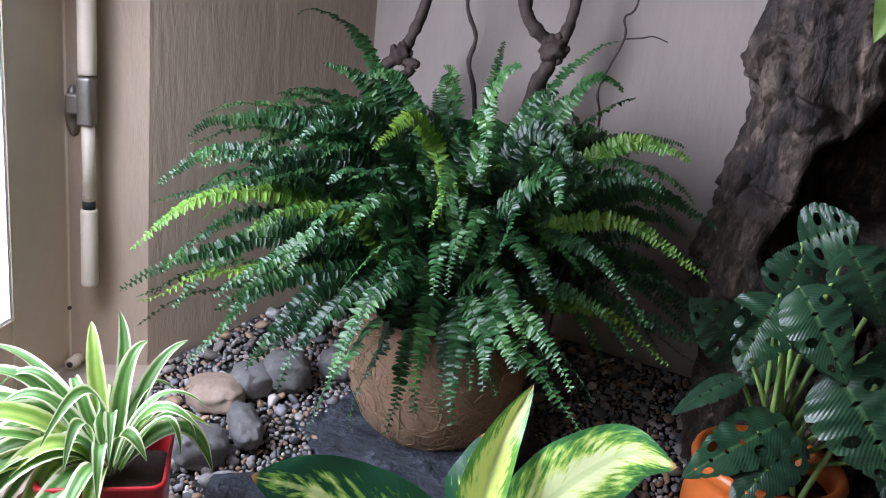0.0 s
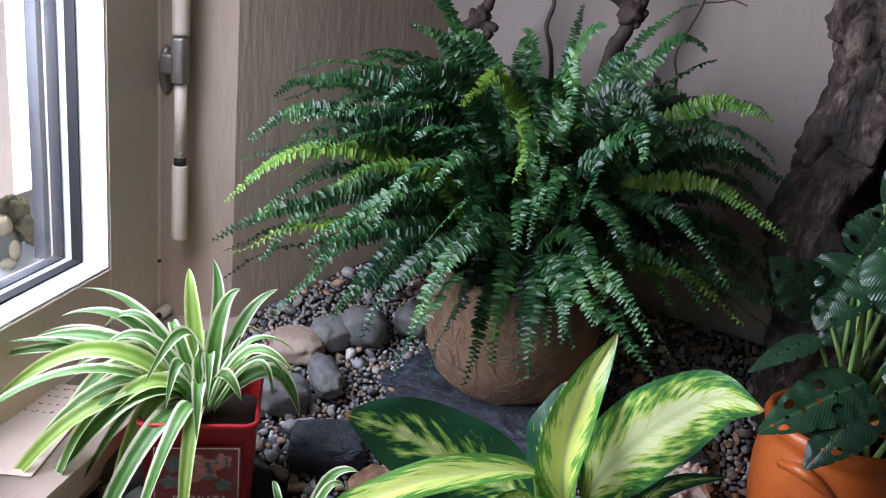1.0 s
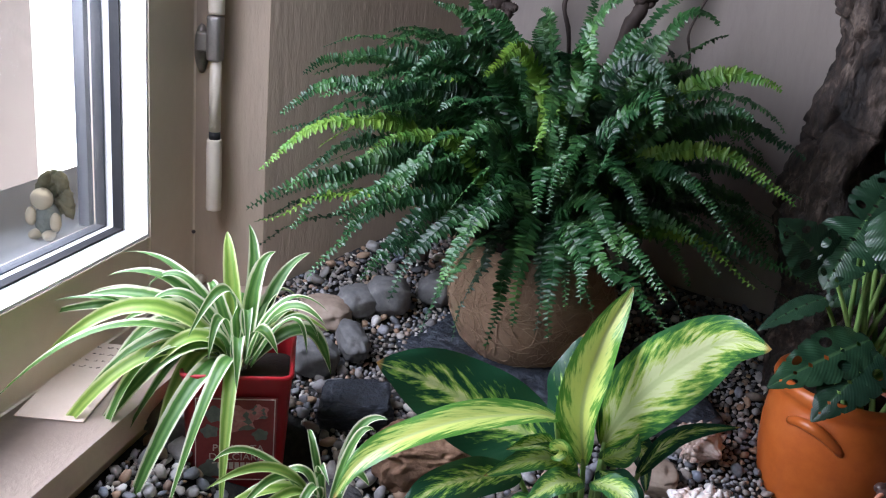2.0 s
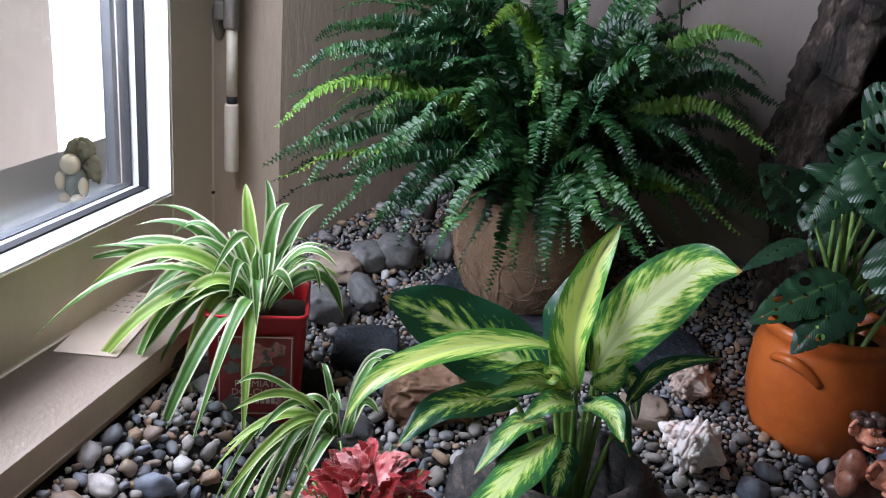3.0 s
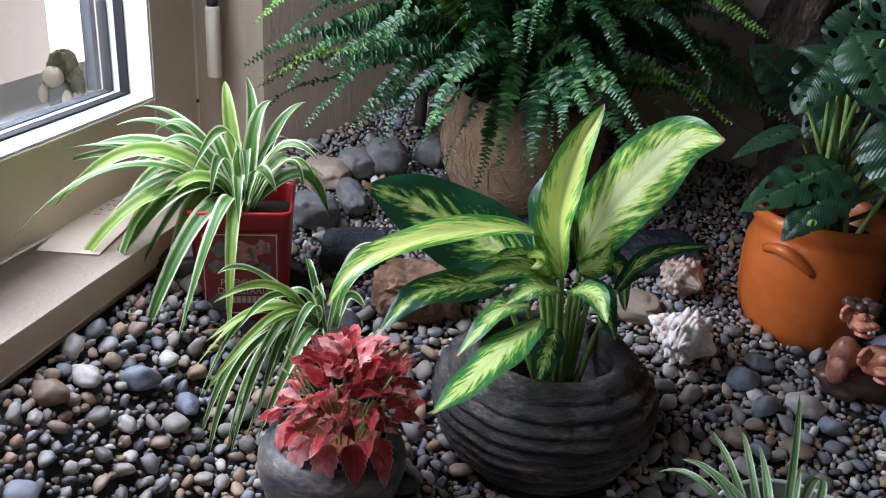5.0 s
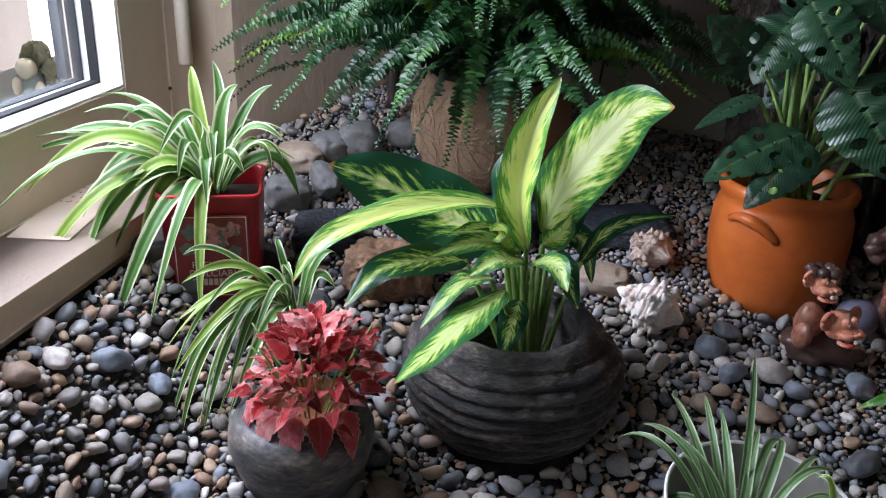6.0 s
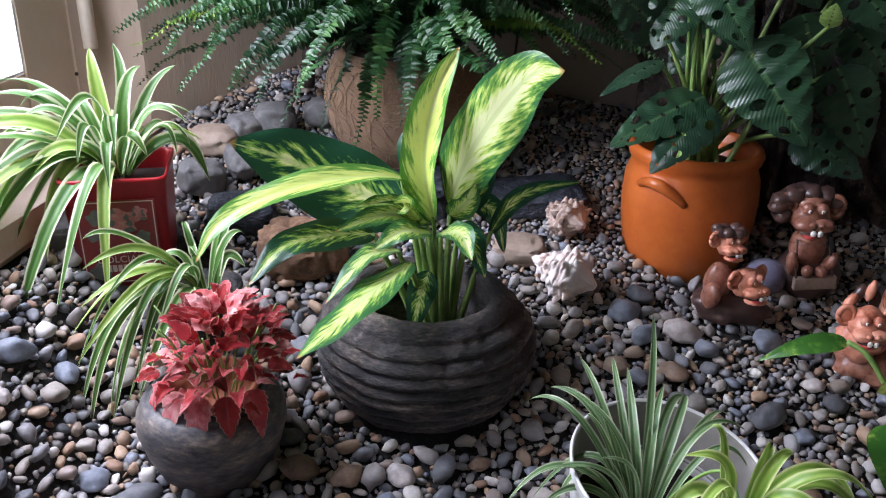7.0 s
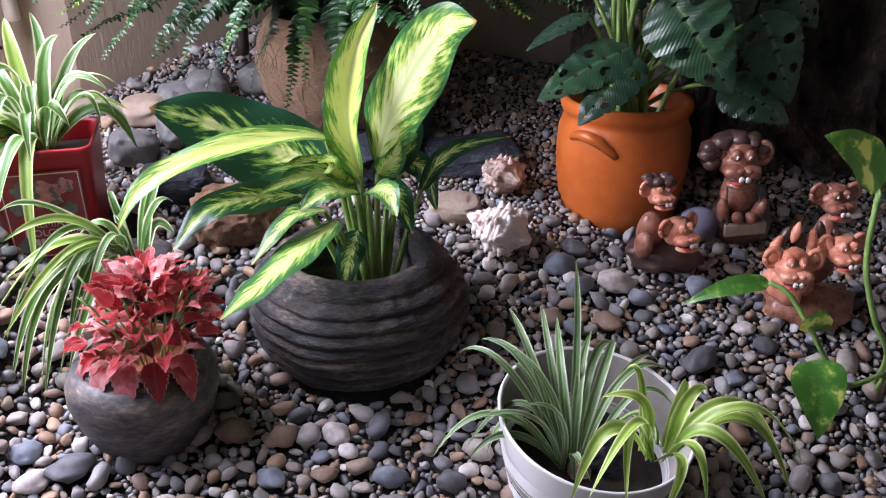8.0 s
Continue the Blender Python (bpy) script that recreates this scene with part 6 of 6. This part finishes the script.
def scatter(tries, low, high, gap, weight, lift):
    for _ in range(tries):
        x, y = rnd.uniform(-0.5, 1.0), rnd.uniform(0.34, 1.5)
        if rnd.random() > weight(x, y) or any((x - a) ** 2 + (y - b) ** 2 < c * c for a, b, c in KEEP_OFF):
            continue
        if x < -0.407 + 0.085 * (y - 1.215) + 0.026 or y > 1.485 - 0.25 * x or (x < -0.12 and y > 1.2 + (x + 0.407) * 1.15):
            continue
        r = low + (high - low) * rnd.random() ** 1.8
        if free(x, y, r, gap):
            cells.setdefault((int(x // 0.03), int(y // 0.03)), []).append((x, y, r))
            stones.append((x, y, r, lift))


# larger stones that lie apart from the rest
BLUE_STONE, PALE_STONE, BROWN_STONE, DARK_STONE = (rough_stuff(name, [(0.3, tuple(c * 0.6 for c in tint)), (0.5, tint), (0.72, tuple(min(0.8, c * 1.5) for c in tint))], 30, 0.6, 210, 0.5, 0.0015, vary=0.3)
                                                   for name, tint in (("blue_grey_stone", (0.19, 0.21, 0.25)), ("pale_stone", (0.48, 0.43, 0.4)), ("brown_stone", (0.27, 0.18, 0.125)), ("dark_stone", (0.11, 0.112, 0.12))))
right_stones = [(0.382, 0.903, 0.0205, DARK_STONE), (0.357, 0.867, 0.0225, BLUE_STONE), (0.38, 0.826, 0.022, BLUE_STONE), (0.429, 0.834, 0.027, PALE_STONE), (0.586, 0.77, 0.0155, PALE_STONE), (0.516, 0.711, 0.025, DARK_STONE),
                (0.605, 0.742, 0.018, DARK_STONE), (0.552, 0.689, 0.015, BLUE_STONE), (0.542, 0.829, 0.026, BLUE_STONE), (0.409, 0.768, 0.021, BROWN_STONE)]
front_stones = [(0.023, 0.58, 0.019, BROWN_STONE), (0.081, 0.587, 0.018, PALE_STONE), (0.21, 0.537, 0.018, DARK_STONE), (-0.192, 0.53, 0.026, DARK_STONE), (0.144, 0.539, 0.02, BLUE_STONE), (0.017, 0.532, 0.018, BLUE_STONE),
                (-0.031, 0.584, 0.023, BROWN_STONE), (-0.05, 0.624, 0.018, DARK_STONE), (-0.247, 0.549, 0.018, BLUE_STONE), (-0.226, 0.514, 0.02, PALE_STONE), (0.074, 0.538, 0.016, BROWN_STONE), (0.168, 0.613, 0.013, BROWN_STONE)]
left_stones = [(-0.362, 0.632, 0.024, BLUE_STONE), (-0.398, 0.588, 0.022, PALE_STONE), (-0.35, 0.578, 0.014, PALE_STONE), (-0.315, 0.652, 0.021, BLUE_STONE), (-0.41, 0.54, 0.021, BROWN_STONE), (-0.406, 0.505, 0.011, PALE_STONE)]
for x, y, r, mat in right_stones + front_stones + left_stones:
    shape = random.Random(int(x * 977 + y * 3001))
    s = Shape()
    lump(s, (0, 0, 0), (r, r * shape.uniform(0.62, 0.85), r * shape.uniform(0.5, 0.68)), (shape.uniform(-5, 25), shape.uniform(-15, 15), shape.uniform(-50, 50)), 3, 0.22, 1.5, x * 9 + y * 4, flat=0.35)
    ob = new("pebble", s.mesh("pebble", mat, V((0, 0, 0))))
    ob.location = (x, y, bed(x, y) + r * 0.42)
    ob.parent = ground
    cells.setdefault((int(x // 0.03), int(y // 0.03)), []).append((x, y, r * 1.05))

front = lambda x, y: (1 - smooth_step(0.74, 1.0, y)) * (1 - 0.75 * smooth_step(0.2, 0.55, x))
scatter(3600, 0.011, 0.0215, 0.68, front, 0.45)
scatter(52000, 0.0075, 0.0155, 0.6, lambda x, y: 0.06 + 0.94 * front(x, y), 0.3)
mid_count = len(stones)
scatter(150000, 0.0045, 0.0092, 0.54, lambda x, y: 1.0, 0.25)

# a few shapes of pebble
forms, small_forms = [], []
for k in range(28):
    verts, faces = ICO[2] if k < 14 else ICO[1]
    shape = random.Random(k)
    fb, fc = shape.uniform(0.5, 0.95), shape.uniform(0.34, 0.72)
    cuts = [(V((shape.gauss(0, 1), shape.gauss(0, 1), shape.gauss(0, 1))).normalized(), shape.uniform(0.5, 0.8)) for _ in range(7)]
    form = []
    for v in verts:
        r = min([1.0] + [c / max(0.05, n.dot(v)) for n, c in cuts])
        r = 0.05 + 0.95 * r + 0.2 * noise.noise(v * 1.5 + V((k * 3.7, 1, 5)))
        form.append(V((v.x * r, v.y * r * fb, v.z * r * fc)))
    (forms if k < 14 else small_forms).append((form, faces))

pebble_meshes = []
for form, faces in forms:
    s = Shape()
    s.put(form, faces)
    pebble_meshes.append(s.mesh("pebble", PEBBLE, V((0, 0, 0))))


def lie(x, y, r, lift):
    turn = Euler((rnd.gauss(0.25, 0.36), rnd.gauss(0, 0.34), 0)).to_matrix() @ Matrix.Rotation(rnd.uniform(0, math.tau), 3, "Z")
    return V((x, y, bed(x, y) + r * lift)), turn


near = sorted(range(mid_count), key=lambda i: stones[i][1] - 12 * stones[i][2])[:270]
single = set(near)
joined = Shape()
for i, (x, y, r, lift) in enumerate(stones):
    at, turn = lie(x, y, r, lift)
    if i in single:
        ob = new("pebble", pebble_meshes[i % 14])
        ob.matrix_local = Matrix.LocRotScale(at, turn.to_quaternion(), V((r, r, r)))
        ob.parent = ground
    else:
        form, faces = forms[i % 14] if i < mid_count else small_forms[i % 14]
        joined.put([at + turn @ (p * r) for p in form], faces)
rest = part("pebbles", joined, PEBBLES, ground, "small grey river pebbles")
tagged(rest, kind="stuff")
